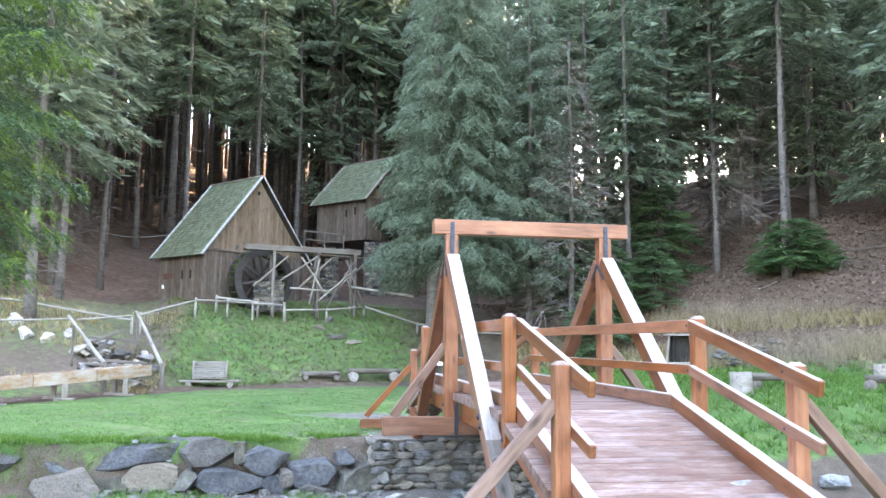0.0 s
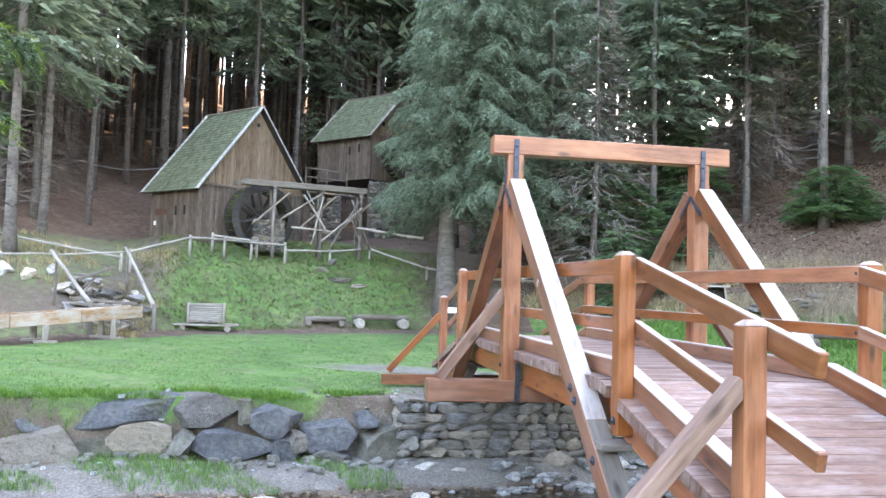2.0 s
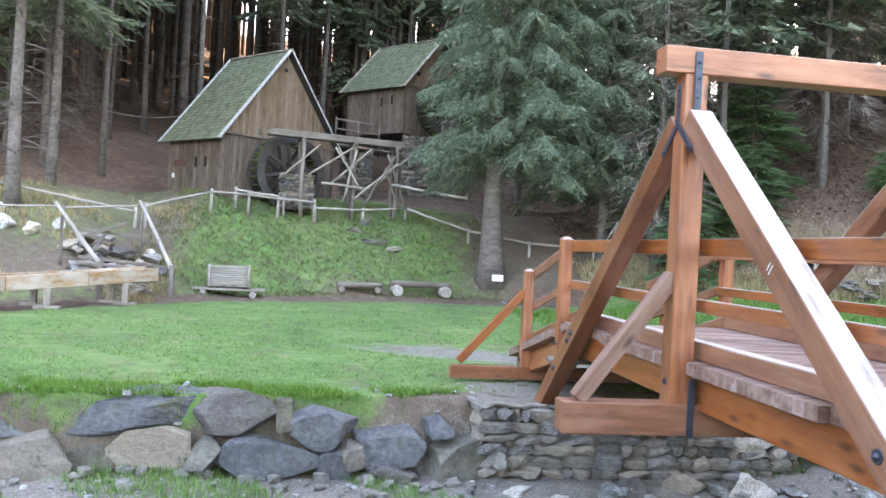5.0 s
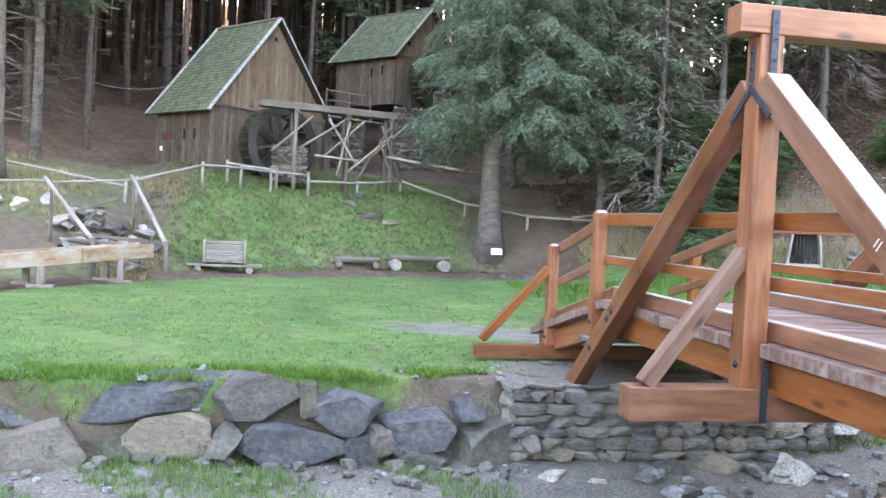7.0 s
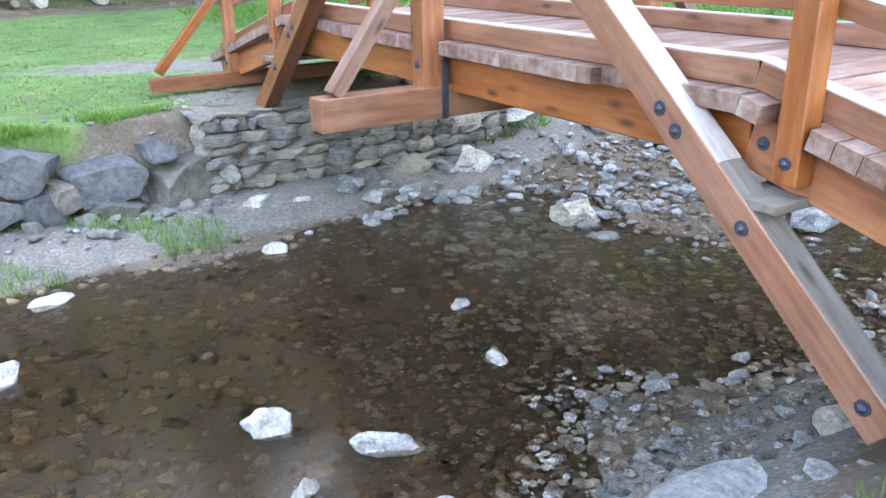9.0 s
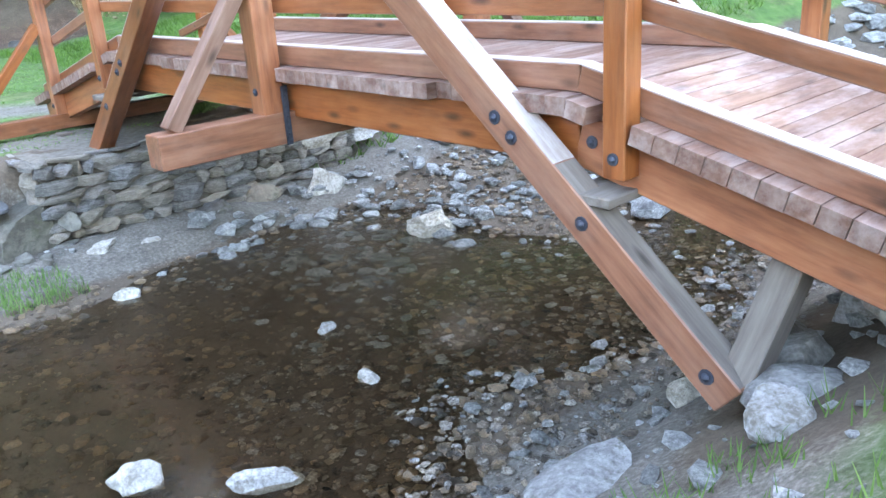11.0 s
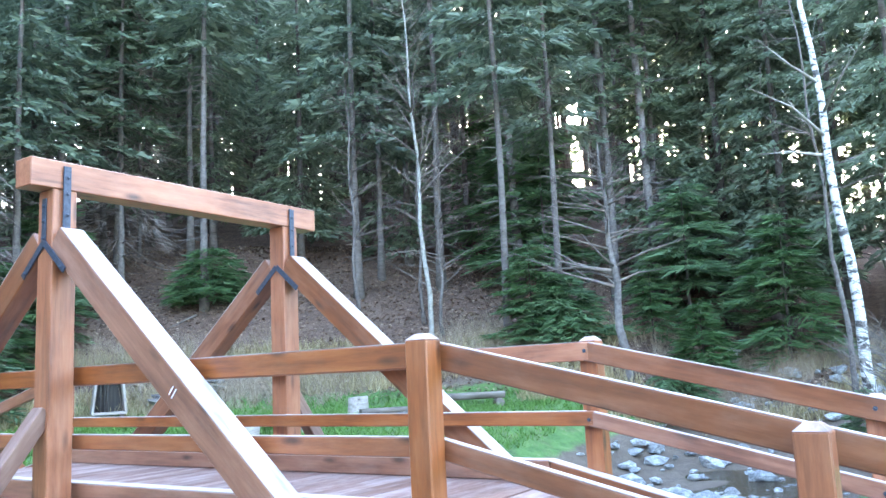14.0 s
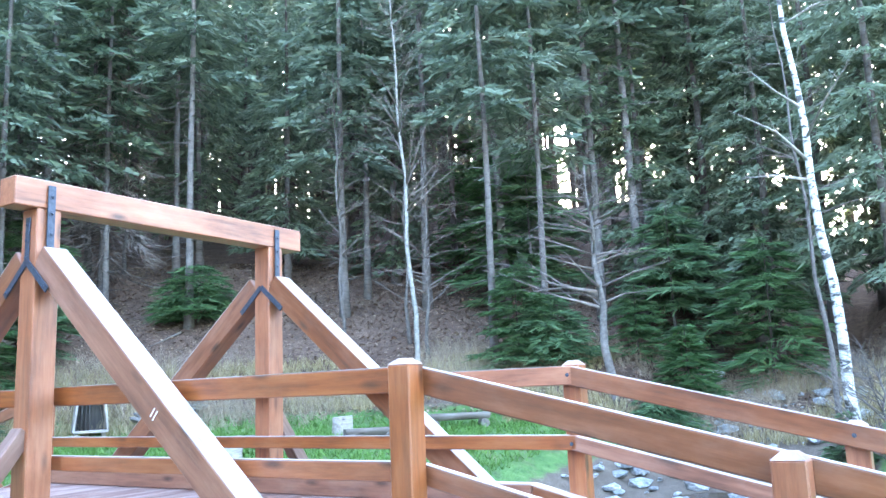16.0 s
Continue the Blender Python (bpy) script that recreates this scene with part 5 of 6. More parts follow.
def feeder():
    """Hollow-log feeder: a tapered board box open in front."""
    x, y = 14.2, 29.9
    z = land_z(x, y)
    f = thing("feeder_box", "tapered wooden box open at the front", "feeder", m=pose(x, y, z, 0, 0, -28))
    beam("floor_board", (-0.5, 0, 0.28), (0.5, 0, 0.28), 0.6, 0.08, M_GREYWOOD, f)
    for s in (-1, 1):
        beam("side_board", (s * 0.5, 0, 0.28), (s * 0.38, 0, 1.35), 0.6, 0.07, M_GREYWOOD, f, up=(1, 0, 0))
        beam("leg", (s * 0.4, 0.0, -0.1), (s * 0.4, 0.0, 0.28), 0.12, 0.12, M_GREYWOOD, f, up=(0, 1, 0))
    beam("roof_board", (-0.55, 0, 1.38), (0.55, 0, 1.38), 0.75, 0.06, M_GREYWOOD, f)
    beam("back_board", (0, 0.27, 0.3), (0, 0.27, 1.35), 0.85, 0.04, M_DARKWOOD, f, up=(0, 1, 0))
    for k in range(3):
        pole("slat", (-0.28 + k * 0.12, 0.0, 0.32), (-0.22 + k * 0.1, 0.0, 1.34), 0.035, 0.035, M_DARKWOOD, f)


feeder()
rng = random.Random(41)
for i in range(26):
    x, y = 15.3 + rng.uniform(0, 2.4), 28.8 + rng.uniform(-0.6, 0.6)
    s = rng.uniform(0.25, 0.6)
    boulder("rubble_stone", "grey stone in the low heap by the feeder", (x, y, land_z(x, y) + rng.uniform(0.05, 0.6)), (s, s * 0.8, s * 0.4), 1200 + i, M_STONE, (0, 0, rng.uniform(0, 180)), "heap by the feeder", "stone")


def swing_frame():
    """Pale birch-pole tripod behind the bridge."""
    s = thing("pole_tripod", "pale birch-pole tripod at the edge of the wood", "pole frame")
    top = (10.75, 37.2, 2.95)
    for p in ((9.8, 37.4), (11.05, 37.0), (10.6, 37.9)):
        pole("pole", (*p, land_z(*p) - 0.1), top, 0.045, 0.035, M_BIRCH, s)
    pole("pole", (8.7, 36.6, 1.9), (9.9, 37.3, 2.1), 0.05, 0.04, M_GREYWOOD, s)


swing_frame()


def cable(pts, sag):
    c = bmesh.new()
    P = []
    for (a, b) in zip(pts, pts[1:]):
        a, b = Vector(a), Vector(b)
        for k in range(10):
            t = k / 10
            P.append(a.lerp(b, t) - Vector((0, 0, sag * 4 * t * (1 - t))))
    P.append(Vector(pts[-1]))
    tube(c, P, [0.022] * len(P), 5)
    tagged(part("cable", c, M_ROPE), "thin grey cable sagging between the trunks", "cable")


cable([(-20, 46.5, 6.9), (-12.4, 47.2, 7.5), (-7.4, 48.6, 7.9)], 0.45)

for i, (x, y, sx, sy, sz) in enumerate([(1.03, 38.7, 1.1, 0.55, 0.28), (1.84, 38.45, 0.8, 0.45, 0.23), (0.22, 39.35, 0.7, 0.36, 0.3), (6.4, 34.3, 0.7, 0.4, 0.25), (5.6, 34.6, 0.35, 0.25, 0.15), (0.67, 40.1, 0.55, 0.36, 0.36)]):
    boulder("slope_stone", "flat mossy stone lying on the bank", (x, y, land_z(x, y) + sz * 0.2), (sx, sy, sz), 1300 + i, M_STONE, (0, 0, i * 37 % 50), "stones on the bank", "stone")
rng = random.Random(64)
for i in range(24):
    a = radians(rng.uniform(22, 72))
    r = rng.uniform(30, 42)
    x, y = r * math.sin(a), 6.5 + r * math.cos(a)
    w = rng.uniform(0, 6.28)
    ln = rng.uniform(1.0, 3.2)
    x1, y1 = x + math.cos(w) * ln, y + math.sin(w) * ln
    fb = pole("fallen_branch", (x, y, land_z(x, y) + 0.08), (x1, y1, land_z(x1, y1) + 0.14), 0.05, 0.015, M_TWIG, None, "", 5, 0.2)
    tagged(fb, "grey fallen branch on the leafy slope", "branch", "fallen branches")

# ---------------------------------------------------------------- trees
def stem_mesh(h, r0, r1, seed, sides=9, lean=0.0, snags=0, snag_z=(1.0, 9.0), snag_len=(0.5, 1.6), flare=1.35):
    """Trunk with root flare and dead side twigs; the grain is laid upright by the bark's own axes."""
    rng = random.Random(seed)
    bm = bmesh.new()
    n = 9
    pts, rad = [], []
    ph = rng.uniform(0, 6)
    for i in range(n + 1):
        t = i / n
        z = -0.3 + (h + 0.3) * t ** 1.25
        pts.append((lean * z + 0.05 * math.sin(ph + z * 0.4), 0.05 * math.cos(ph * 2 + z * 0.33), z))
        rad.append((r0 + (r1 - r0) * t) * (flare if i == 0 else 1 + (flare - 1) * 0.25 * (i == 1)))
    tube(bm, pts, rad, sides, 0.12, rng)
    for k in range(snags):
        z = rng.uniform(*snag_z)
        a = rng.uniform(0, 6.28)
        ln = rng.uniform(*snag_len)
        d = Vector((math.cos(a), math.sin(a), rng.uniform(-0.45, 0.15))).normalized()
        p = Vector((lean * z, 0, z))
        q = p + d * ln
        tube(bm, [p, p.lerp(q, 0.5) + Vector((0, 0, 0.06)), q], [0.028, 0.018, 0.006], 3, 0, rng)
    me = bpy.data.meshes.new("trunk")
    bm.to_mesh(me)
    bm.free()
    return me


def crown_mesh(seed, h, z0, rmax, nb, nt, droop=0.35, hang=0.5, twig=0.45, width=0.05, power=0.8, low_fade=0.15, flat=0.6):
    """Whorled, drooping boughs clothed in short needle sprays."""
    rng = np.random.RandomState(seed)
    u = np.sort(rng.rand(nb)) ** 1.05
    zb = z0 + (h - z0) * u
    R = rmax * (1 - u) ** power * rng.uniform(0.62, 1.12, nb) * (1 - low_fade * (u < 0.08)) + 0.18
    az = np.arange(nb) * 2.39996 + rng.uniform(-0.5, 0.5, nb)
    drp = droop * rng.uniform(0.6, 1.4, nb)
    cnt = np.maximum(10, (nt * (0.35 + 0.65 * R / R.max())).astype(int))
    b = np.repeat(np.arange(nb), cnt)
    k = len(b)
    s = rng.rand(k) ** 0.62
    s = 0.12 + 0.88 * s
    r = R[b] * s
    out = np.stack([np.cos(az[b]), np.sin(az[b]), np.zeros(k)], 1)
    lat = np.stack([-np.sin(az[b]), np.cos(az[b]), np.zeros(k)], 1)
    zc = zb[b] + 0.10 * r - drp[b] * r * s + 0.16 * R[b] * np.clip(s - 0.75, 0, 1)
    spread = rng.uniform(-1, 1, k)
    fan = spread * (0.16 + 0.30 * (1 - np.abs(s - 0.55))) * np.minimum(R[b], 2.2) * 0.62
    base = out * r[:, None] + lat * fan[:, None]
    base[:, 2] = zc - np.abs(fan) * 0.28 - rng.rand(k) * hang * 0.35
    way = out * rng.uniform(0.35, 1.0, k)[:, None] + lat * (np.sign(spread) * rng.uniform(0.2, 0.9, k))[:, None]
    way[:, 2] = -hang * rng.uniform(0.1, 1.6, k) + 0.12
    way /= np.linalg.norm(way, axis=1, keepdims=True)
    ln = twig * rng.uniform(0.55, 1.35, k) * np.clip(R[b] / rmax + 0.35, 0.35, 1.0)
    nrm = rng.normal(size=(k, 3)) * flat + np.array([0, 0, 1.0])
    side = np.cross(way, nrm)
    q1 = blades(base, way * ln[:, None], side, width * rng.uniform(0.7, 1.3, k), width * 0.25)
    # the boughs themselves
    st = out[np.cumsum(cnt) - 1]
    bb = np.stack([np.zeros(nb), np.zeros(nb), zb], 1)
    tip = st * (R * 0.9)[:, None]
    tip[:, 2] = 0.09 * R - drp * R * 0.85
    q2 = blades(bb, tip, np.cross(tip, [0, 0, 1.0]), 0.03 + 0 * R, 0.008)
    return quads_mesh("crown", np.concatenate([q1, q2]))


def bough_crown(seed, h, z0, rmax, nb, gap, twig, needle, width, stations, power=0.6, droop=0.3, hang=0.6, az=(0.0, 6.283), low=1.0, tips=False):
    """Boughs as curved sprays: side twigs in two ranks, each clothed in short needles; tips: the outer shoots alone."""
    rng = np.random.RandomState(seed)
    V = []
    for i in range(nb):
        u = ((i + rng.rand()) / nb) ** 1.15
        zb = z0 + (h - z0) * u
        L = (rmax * (low + (1 - low) * min(1, u * 5)) * (1 - u) ** power * rng.uniform(0.75, 1.1)) + 0.15
        a = az[0] + (az[1] - az[0]) * ((i * 0.381966 + 0.05 * rng.rand()) % 1.0)
        out, lat = np.array([math.cos(a), math.sin(a), 0]), np.array([-math.sin(a), math.cos(a), 0])
        dr = droop * rng.uniform(0.6, 1.35)
        m = max(6, int(2 * L * 0.85 / gap))
        sj = 0.15 + 0.85 * (np.arange(m) + rng.rand(m)) / m
        root = out * (L * sj)[:, None]
        root[:, 2] = zb + 0.12 * L * sj - dr * L * sj ** 2 + 0.10 * L * np.clip(sj - 0.7, 0, 1)
        side = np.where(np.arange(m) % 2, 1.0, -1.0)
        way = out * rng.uniform(0.4, 0.9, m)[:, None] + lat * (side * rng.uniform(0.45, 1.0, m))[:, None]
        way[:, 2] = -hang * rng.uniform(0.35, 1.3, m)
        way /= np.linalg.norm(way, axis=1, keepdims=True)
        tl = twig * (0.35 + 0.9 * np.sin(np.pi * np.clip(sj, 0, 0.97)) ** 0.7) * rng.uniform(0.65, 1.2, m) * min(1.0, 0.45 + L / rmax)
        f = np.linspace(0.0, 1.0, stations)
        if tips:
            f = f[f > 0.62]
        n = len(f)
        P = root[:, None, :] + way[:, None, :] * (tl[:, None] * f[None])[..., None]
        P[..., 2] -= 0.22 * hang * tl[:, None] * f[None] ** 2
        P = P.reshape(-1, 3)
        wy, sd = np.repeat(way, n, 0), np.cross(np.repeat(way, n, 0), [0, 0, 1.0])
        sd /= np.maximum(np.linalg.norm(sd, axis=1, keepdims=True), 1e-6)
        for rank in (-1, 1):
            k = len(P)
            nd = wy * rng.uniform(0.45, 1.0, k)[:, None] + sd * (rank * rng.uniform(0.35, 1.0, k))[:, None]
            nd[:, 2] += rng.uniform(-0.45, 0.35, k)
            nd *= (needle * rng.uniform(0.6, 1.3, k) / np.linalg.norm(nd, axis=1))[:, None]
            V.append(blades(P, nd, np.cross(nd, rng.normal(size=(k, 3)) * 0.5 + [0, 0, 1.0]), width * rng.uniform(0.7, 1.3, k), width * 0.3))
        if not tips:
            st = np.stack([out * (L * q) + [0, 0, zb + 0.12 * L * q - dr * L * q * q] for q in (0, 0.35, 0.7, 1.0)])
            V.append(blades(st[:-1], st[1:] - st[:-1], np.cross(st[1:] - st[:-1], [0, 0, 1.0]), 0.018, 0.012))
    return quads_mesh("crown", np.concatenate(V))


def tree(name, label, trunk, crown, bark, needles, at_, rz=0, scale=1.0, group="", cat="tree"):
    x, y = at_
    t = thing(name, label, cat, group, m=pose(x, y, land_z(x, y) - 0.05, 0, 0, rz) @ Matrix.Scale(scale, 4))
    part("trunk", trunk, bark, t)
    if crown:
        part("crown", crown, needles, t)
    return t


# tall plantation spruces: bare lower stems, dark crowns
SPRUCE = []
for i in range(5):
    hh = (25, 28, 24, 27, 23)[i]
    z0 = (8.5, 10.5, 6.5, 9.0, 5.0)[i]
    SPRUCE.append((stem_mesh(hh, 0.155 + 0.016 * i, 0.03, 50 + i, snags=70, snag_z=(1.2, z0 + 2.0)), crown_mesh(60 + i, hh, z0, (2.9, 2.8, 3.1, 3.0, 3.2)[i], 96, 66, 0.42, 0.5, 0.44, 0.085, flat=0.9)))
SPRUCE_FAR = [(s_[0], crown_mesh(70 + i, (25, 28, 24, 27, 23)[i], (11.5, 13.0, 10.5, 12.0, 9.5)[i], (2.9, 2.8, 3.1, 3.0, 3.2)[i], 70, 38, 0.42, 0.5, 0.85, 0.115)) for i, s_ in enumerate(SPRUCE)]
# edge spruces clothed nearly to the ground
EDGE = []
for i in range(3):
    EDGE.append((stem_mesh((19, 22, 17)[i], 0.2, 0.03, 80 + i, snags=12, snag_z=(0.6, 3.5)), crown_mesh(90 + i, (19, 22, 17)[i], (2.0, 3.2, 1.2)[i], (3.1, 3.3, 2.8)[i], 120, 88, 0.40, 0.55, 0.34, 0.06, flat=0.9)))


def taken(x, y, rng=None):
    """Keeps huts, lawn, flume, the sun's line and the view lines clear."""
    z, e = land(x, y)
    if e < 5.5:
        return True
    if y < 54 and -15 < math.degrees(math.atan2(x + 1.0, y - 4.0)) < 9:
        return True
    if math.hypot(x, y) > 36 and 25.8 < math.degrees(math.atan2(x, y)) < 28.8:
        return True
    if -12.5 < x < 11 and 34 < y < 62 and not (x < -9.5 and y < 42):
        lx = (x + 5.5) * 0.727 + (y - 40.8) * 0.687
        ly = -(x + 5.5) * 0.687 + (y - 40.8) * 0.727
        if -3.0 < lx < 9 and -5.5 < ly < 5.8:
            return True
        lx = (x - 3.24) * 0.727 + (y - 51.72) * 0.687
        ly = -(x - 3.24) * 0.687 + (y - 51.72) * 0.727
        if -3.2 < lx < 8.2 and -6.4 < ly < 6.3:
            return True
        if y < 43:
            return True
    sx, sy = x + 1.5, y - 6.5
    across = sx * math.cos(SUN_AZ) - sy * math.sin(SUN_AZ)
    ahead = sx * math.sin(SUN_AZ) + sy * math.cos(SUN_AZ)
    return ahead > 0 and abs(across) < (0.6 if ahead < 72 else 3.0)


PLACED = []


def free(x, y, gap):
    return all((x - a) ** 2 + (y - b) ** 2 > gap * gap for a, b in PLACED)


SPR_LABEL = "tall dark spruce with a bare straight trunk"
FIRST = {}


def put_tree(kind, protos, idx, x, y, rz, sc, label, name, bark, needles, group):
    key = (kind, idx)
    if key not in FIRST:
        FIRST[key] = tree(name, label, protos[idx][0], protos[idx][1], bark, needles, (x, y), rz, sc, group)
    else:
        copy_thing(FIRST[key], pose(x, y, land_z(x, y) - 0.05, 0, 0, rz) @ Matrix.Scale(sc, 4) @ Matrix.Scale(1 / FIRST[key].scale[0], 4))
    PLACED.append((x, y))


# stems that stand clear in view
rng = random.Random(3)
for i, (x, y) in enumerate([(-11.5, 45.9), (-8.0, 50.4), (-13.6, 44.2), (-1.6, 62.5), (0.6, 64.5), (22.3, 42.6), (24.7, 39.0), (15.2, 37.6), (-15.8, 46), (-17.5, 49), (19.95, 37.8), (21.5, 34.1), (24.7, 21.1), (28.5, 26.5), (-20.5, 45.5), (-4.6, 61)]):
    put_tree("clear", SPRUCE, 1 if i in (11, 12) else i % 5, x, y, rng.uniform(0, 360), rng.uniform(0.95, 1.15), SPR_LABEL, "spruce", M_BARKGREY, M_NEEDLE, "spruces of the wood")
count = 0
tries = 0
while count < 165 and tries < 20000:
    tries += 1
    a = rng.uniform(-42, 112)
    r = 29 + 58 * rng.random() ** 1.15
    x, y = r * math.sin(radians(a)), 6.5 + r * math.cos(radians(a))
    if taken(x, y) or not free(x, y, 2.3):
        continue
    if x > 0 and abs((x + 1.5) * math.cos(SUN_AZ) - (y - 6.5) * math.sin(SUN_AZ)) < 1.3:
        continue
    sl = abs((x + 1.5) * math.cos(SUN_AZ) - (y - 6.5) * math.sin(SUN_AZ)) < 3.2 and x > 0
    deep = r > 56
    put_tree("deep" if deep else "spruce", SPRUCE_FAR if deep else SPRUCE, 1 if sl else rng.randrange(5), x, y, rng.uniform(0, 360), rng.uniform(1.1, 1.25) if sl else rng.uniform(0.85, 1.2), SPR_LABEL, "spruce", M_BARK, M_NEEDLE, "spruces of the wood")
    count += 1
# boughs over the low sun and young growth under it
for ahead, across, kind, protos, idx, sc, nm, bark, ndl, grp in ((31, -1.0, "clear", SPRUCE, 0, 0.95, "spruce", M_BARKGREY, M_NEEDLE, "spruces of the wood"), (34, 1.2, "clear", SPRUCE, 3, 0.95, "spruce", M_BARKGREY, M_NEEDLE, "spruces of the wood")):
    put_tree(kind, protos, idx, -1.4 + ahead * math.sin(SUN_AZ) + across * math.cos(SUN_AZ), 6.5 + ahead * math.cos(SUN_AZ) - across * math.sin(SUN_AZ), 40, sc, SPR_LABEL, nm, bark, ndl, grp)
# clothed trees along the right-hand wood edge and left of the huts
# those from (20, 51.5) to (33, 57) are added to shade the left slope
for i, (x, y, sc) in enumerate([(10.6, 38.6, 0.85), (13.2, 41.5, 1.0), (30.5, 17.5, 1.0), (31.5, 12.5, 1.05), (29.0, 8.2, 1.05), (37.5, 28.0, 1.1), (33.8, 13.6, 1.15), (32.0, 3.5, 1.1), (29.5, 29.8, 1.05), (27.2, 33.8, 1.0), (-16.5, 40.5, 0.9), (35.5, 16.0, 1.2), (36, 9, 1.2), (34, -2, 1.1), (31, 37.5, 1.1), (26, 44, 1.1), (32.6, 10.6, 1.05), (30.8, 6.0, 1.0), (33.2, 15.2, 1.2), (38.2, 17.6, 1.2), (33.5, 7.4, 1.15), (25.4, 39.6, 1.0), (29.8, 43.6, 1.1), (20, 51.5, 1.1), (24, 52.8, 1.15), (28, 55.2, 1.2), (33, 57, 1.2), (26, 49.8, 1.1), (32.6, 33.3, 1.1), (40.6, 37.2, 1.2)]):
    if not free(x, y, 1.2):
        x += 1.2
    put_tree("edge", EDGE, i % 3, x, y, i * 67, sc, "dense dark spruce clothed almost to the ground", "edge_spruce", M_BARK, M_NEEDLE_EDGE_HAZE, "spruces at the wood's edge")
# tall old spruces above the mill
for i, (a, r) in enumerate([(-24, 57), (-17, 60), (-11, 56), (-5, 61), (1, 58), (7, 60)]):
    x, y = r * math.sin(radians(a)), 6.5 + r * math.cos(radians(a))
    put_tree("deep", SPRUCE_FAR, i % 5, x, y, i * 71, 1.75, SPR_LABEL, "spruce", M_BARKGREY, M_NEEDLE, "spruces of the wood")
# a thicker stand left of the mill
for i in range(18):
    a, r = -44 + i * 1.9, 47 + (i * 7) % 15
    x, y = r * math.sin(radians(a)), 6.5 + r * math.cos(radians(a))
    if free(x, y, 1.4) and not taken(x, y):
        put_tree("deep", SPRUCE_FAR, (i * 3) % 5, x, y, i * 61, 1.0, SPR_LABEL, "spruce", M_BARKGREY, M_NEEDLE, "spruces of the wood")
for i, (a, r) in enumerate([(-40, 47), (-37, 52), (-34, 46), (-32, 55), (-29, 50), (-27, 58), (-25, 53), (-39, 58), (-35, 62), (-22, 62), (-43, 52), (-30, 64)]):
    x, y = r * math.sin(radians(a)), 6.5 + r * math.cos(radians(a))
    if free(x, y, 1.5):
        put_tree("deep", SPRUCE_FAR, i % 5, x, y, i * 49, 1.05, SPR_LABEL, "spruce", M_BARKGREY, M_NEEDLE, "spruces of the wood")
# unseen spruces added behind the camera to close the valley and fill reflections
for i in range(16):
    a = 118 + i * 12
    r = 44 + (i * 13) % 17
    x, y = r * math.sin(radians(a)), 6.5 + r * math.cos(radians(a))
    put_tree("deep", SPRUCE_FAR, i % 5, x, y, i * 53, 1.0, SPR_LABEL, "spruce", M_BARKGREY, M_NEEDLE, "spruces of the wood")


def far_stems():
    """The deep wood: many plain stems with ragged crowns, too many to count."""
    rng = np.random.RandomState(9)
    bm = bmesh.new()
    V = []
    for n in range(1260):
        if n >= 960:
            a, r = rng.uniform(28, 60), rng.uniform(58, 120)
        elif n >= 900:
            a, r = rng.uniform(62, 69.5), rng.uniform(62, 130)
        elif n < 520:
            a, r = rng.uniform(-45, 112), rng.uniform(60, 128)
        else:
            a, r = rng.uniform(-30, 14), rng.uniform(57, 100)
        x, y = r * math.sin(math.radians(a)), 6.5 + r * math.cos(math.radians(a))
        sx, sy = x + 1.5, y - 6.5
        line = abs(sx * math.cos(SUN_AZ) - sy * math.sin(SUN_AZ)) if x > 0 else 99
        if not -9 < a < 200 and r < 60 or line < 0.75 or (line > 3 and taken(x, y)):
            continue
        z = land_z(x, y)
        h = rng.uniform(20, 27)
        tube(bm, [(x, y, z - 0.3), (x, y, z + h * 0.55), (x, y, z + h)], [0.24, 0.17, 0.03], 5)
        k = 60 if 26 < a < 62 else 110
        zz = z + h * rng.uniform(0.52, 1.0, k)
        rr = 3.0 * np.clip(1 - (zz - z - h * 0.5) / (h * 0.52), 0, 1) * rng.rand(k) ** 0.5
        az = rng.uniform(0, 6.28, k)
        base = np.stack([x + rr * np.cos(az), y + rr * np.sin(az), zz - 0.3 * rr], 1)
        way = np.stack([np.cos(az), np.sin(az), rng.uniform(-1.3, 0.0, k)], 1) * rng.uniform(0.5, 1.1, k)[:, None]
        keep = np.ones(k, bool)
        if line < 4:
            ahead = sx * math.sin(SUN_AZ) + sy * math.cos(SUN_AZ)
            keep = np.abs(base[:, 2] - (1.55 + math.tan(SUN_EL) * ahead)) > 1.7
        V.append(blades(base, way, rng.normal(size=(k, 3)), 0.24 + 0 * rr, 0.07)[keep])
    me = bpy.data.meshes.new("far_trunks")
    bm.to_mesh(me)
    bm.free()
    tagged(part("far_trunks", me, M_BARK), "countless dark stems deep in the spruce wood", "wood", kind="stuff")
    tagged(part("far_crowns", quads_mesh("far_crowns", np.concatenate(V)), M_NEEDLE), "dark crowns deep in the spruce wood", "wood", kind="stuff")


far_stems()

# the large drooping spruce beside the path, and its smaller neighbour
hero_trunk = stem_mesh(21, 0.46, 0.05, 120, 12, 0.0, 26, (2.2, 6), (0.6, 1.8), 1.5)
hero_crown = bough_crown(121, 22, 4.9, 4.1, 165, 0.11, 0.85, 0.17, 0.02, 12, 0.5, 0.4, 1.15)
hero = tree("large_spruce", "large drooping spruce with a thick bare foot beside the path", hero_trunk, hero_crown, M_BARKGREY, M_NEEDLE_HERO, (5.5, 36.7), 0)
[c for c in hero.children if c.name.startswith("crown")][0].location.x = 0.95
z = land_z(5.5, 36.7)
sgn = part("tree_sign", box_mesh(0.42, 0.03, 0.24, 0.004), M_WHITE, None, "", pose(5.62, 36.7 - 0.72, z + 0.12, -14, 0, -6))
tagged(sgn, "small white plate at the foot of the spruce", "sign")
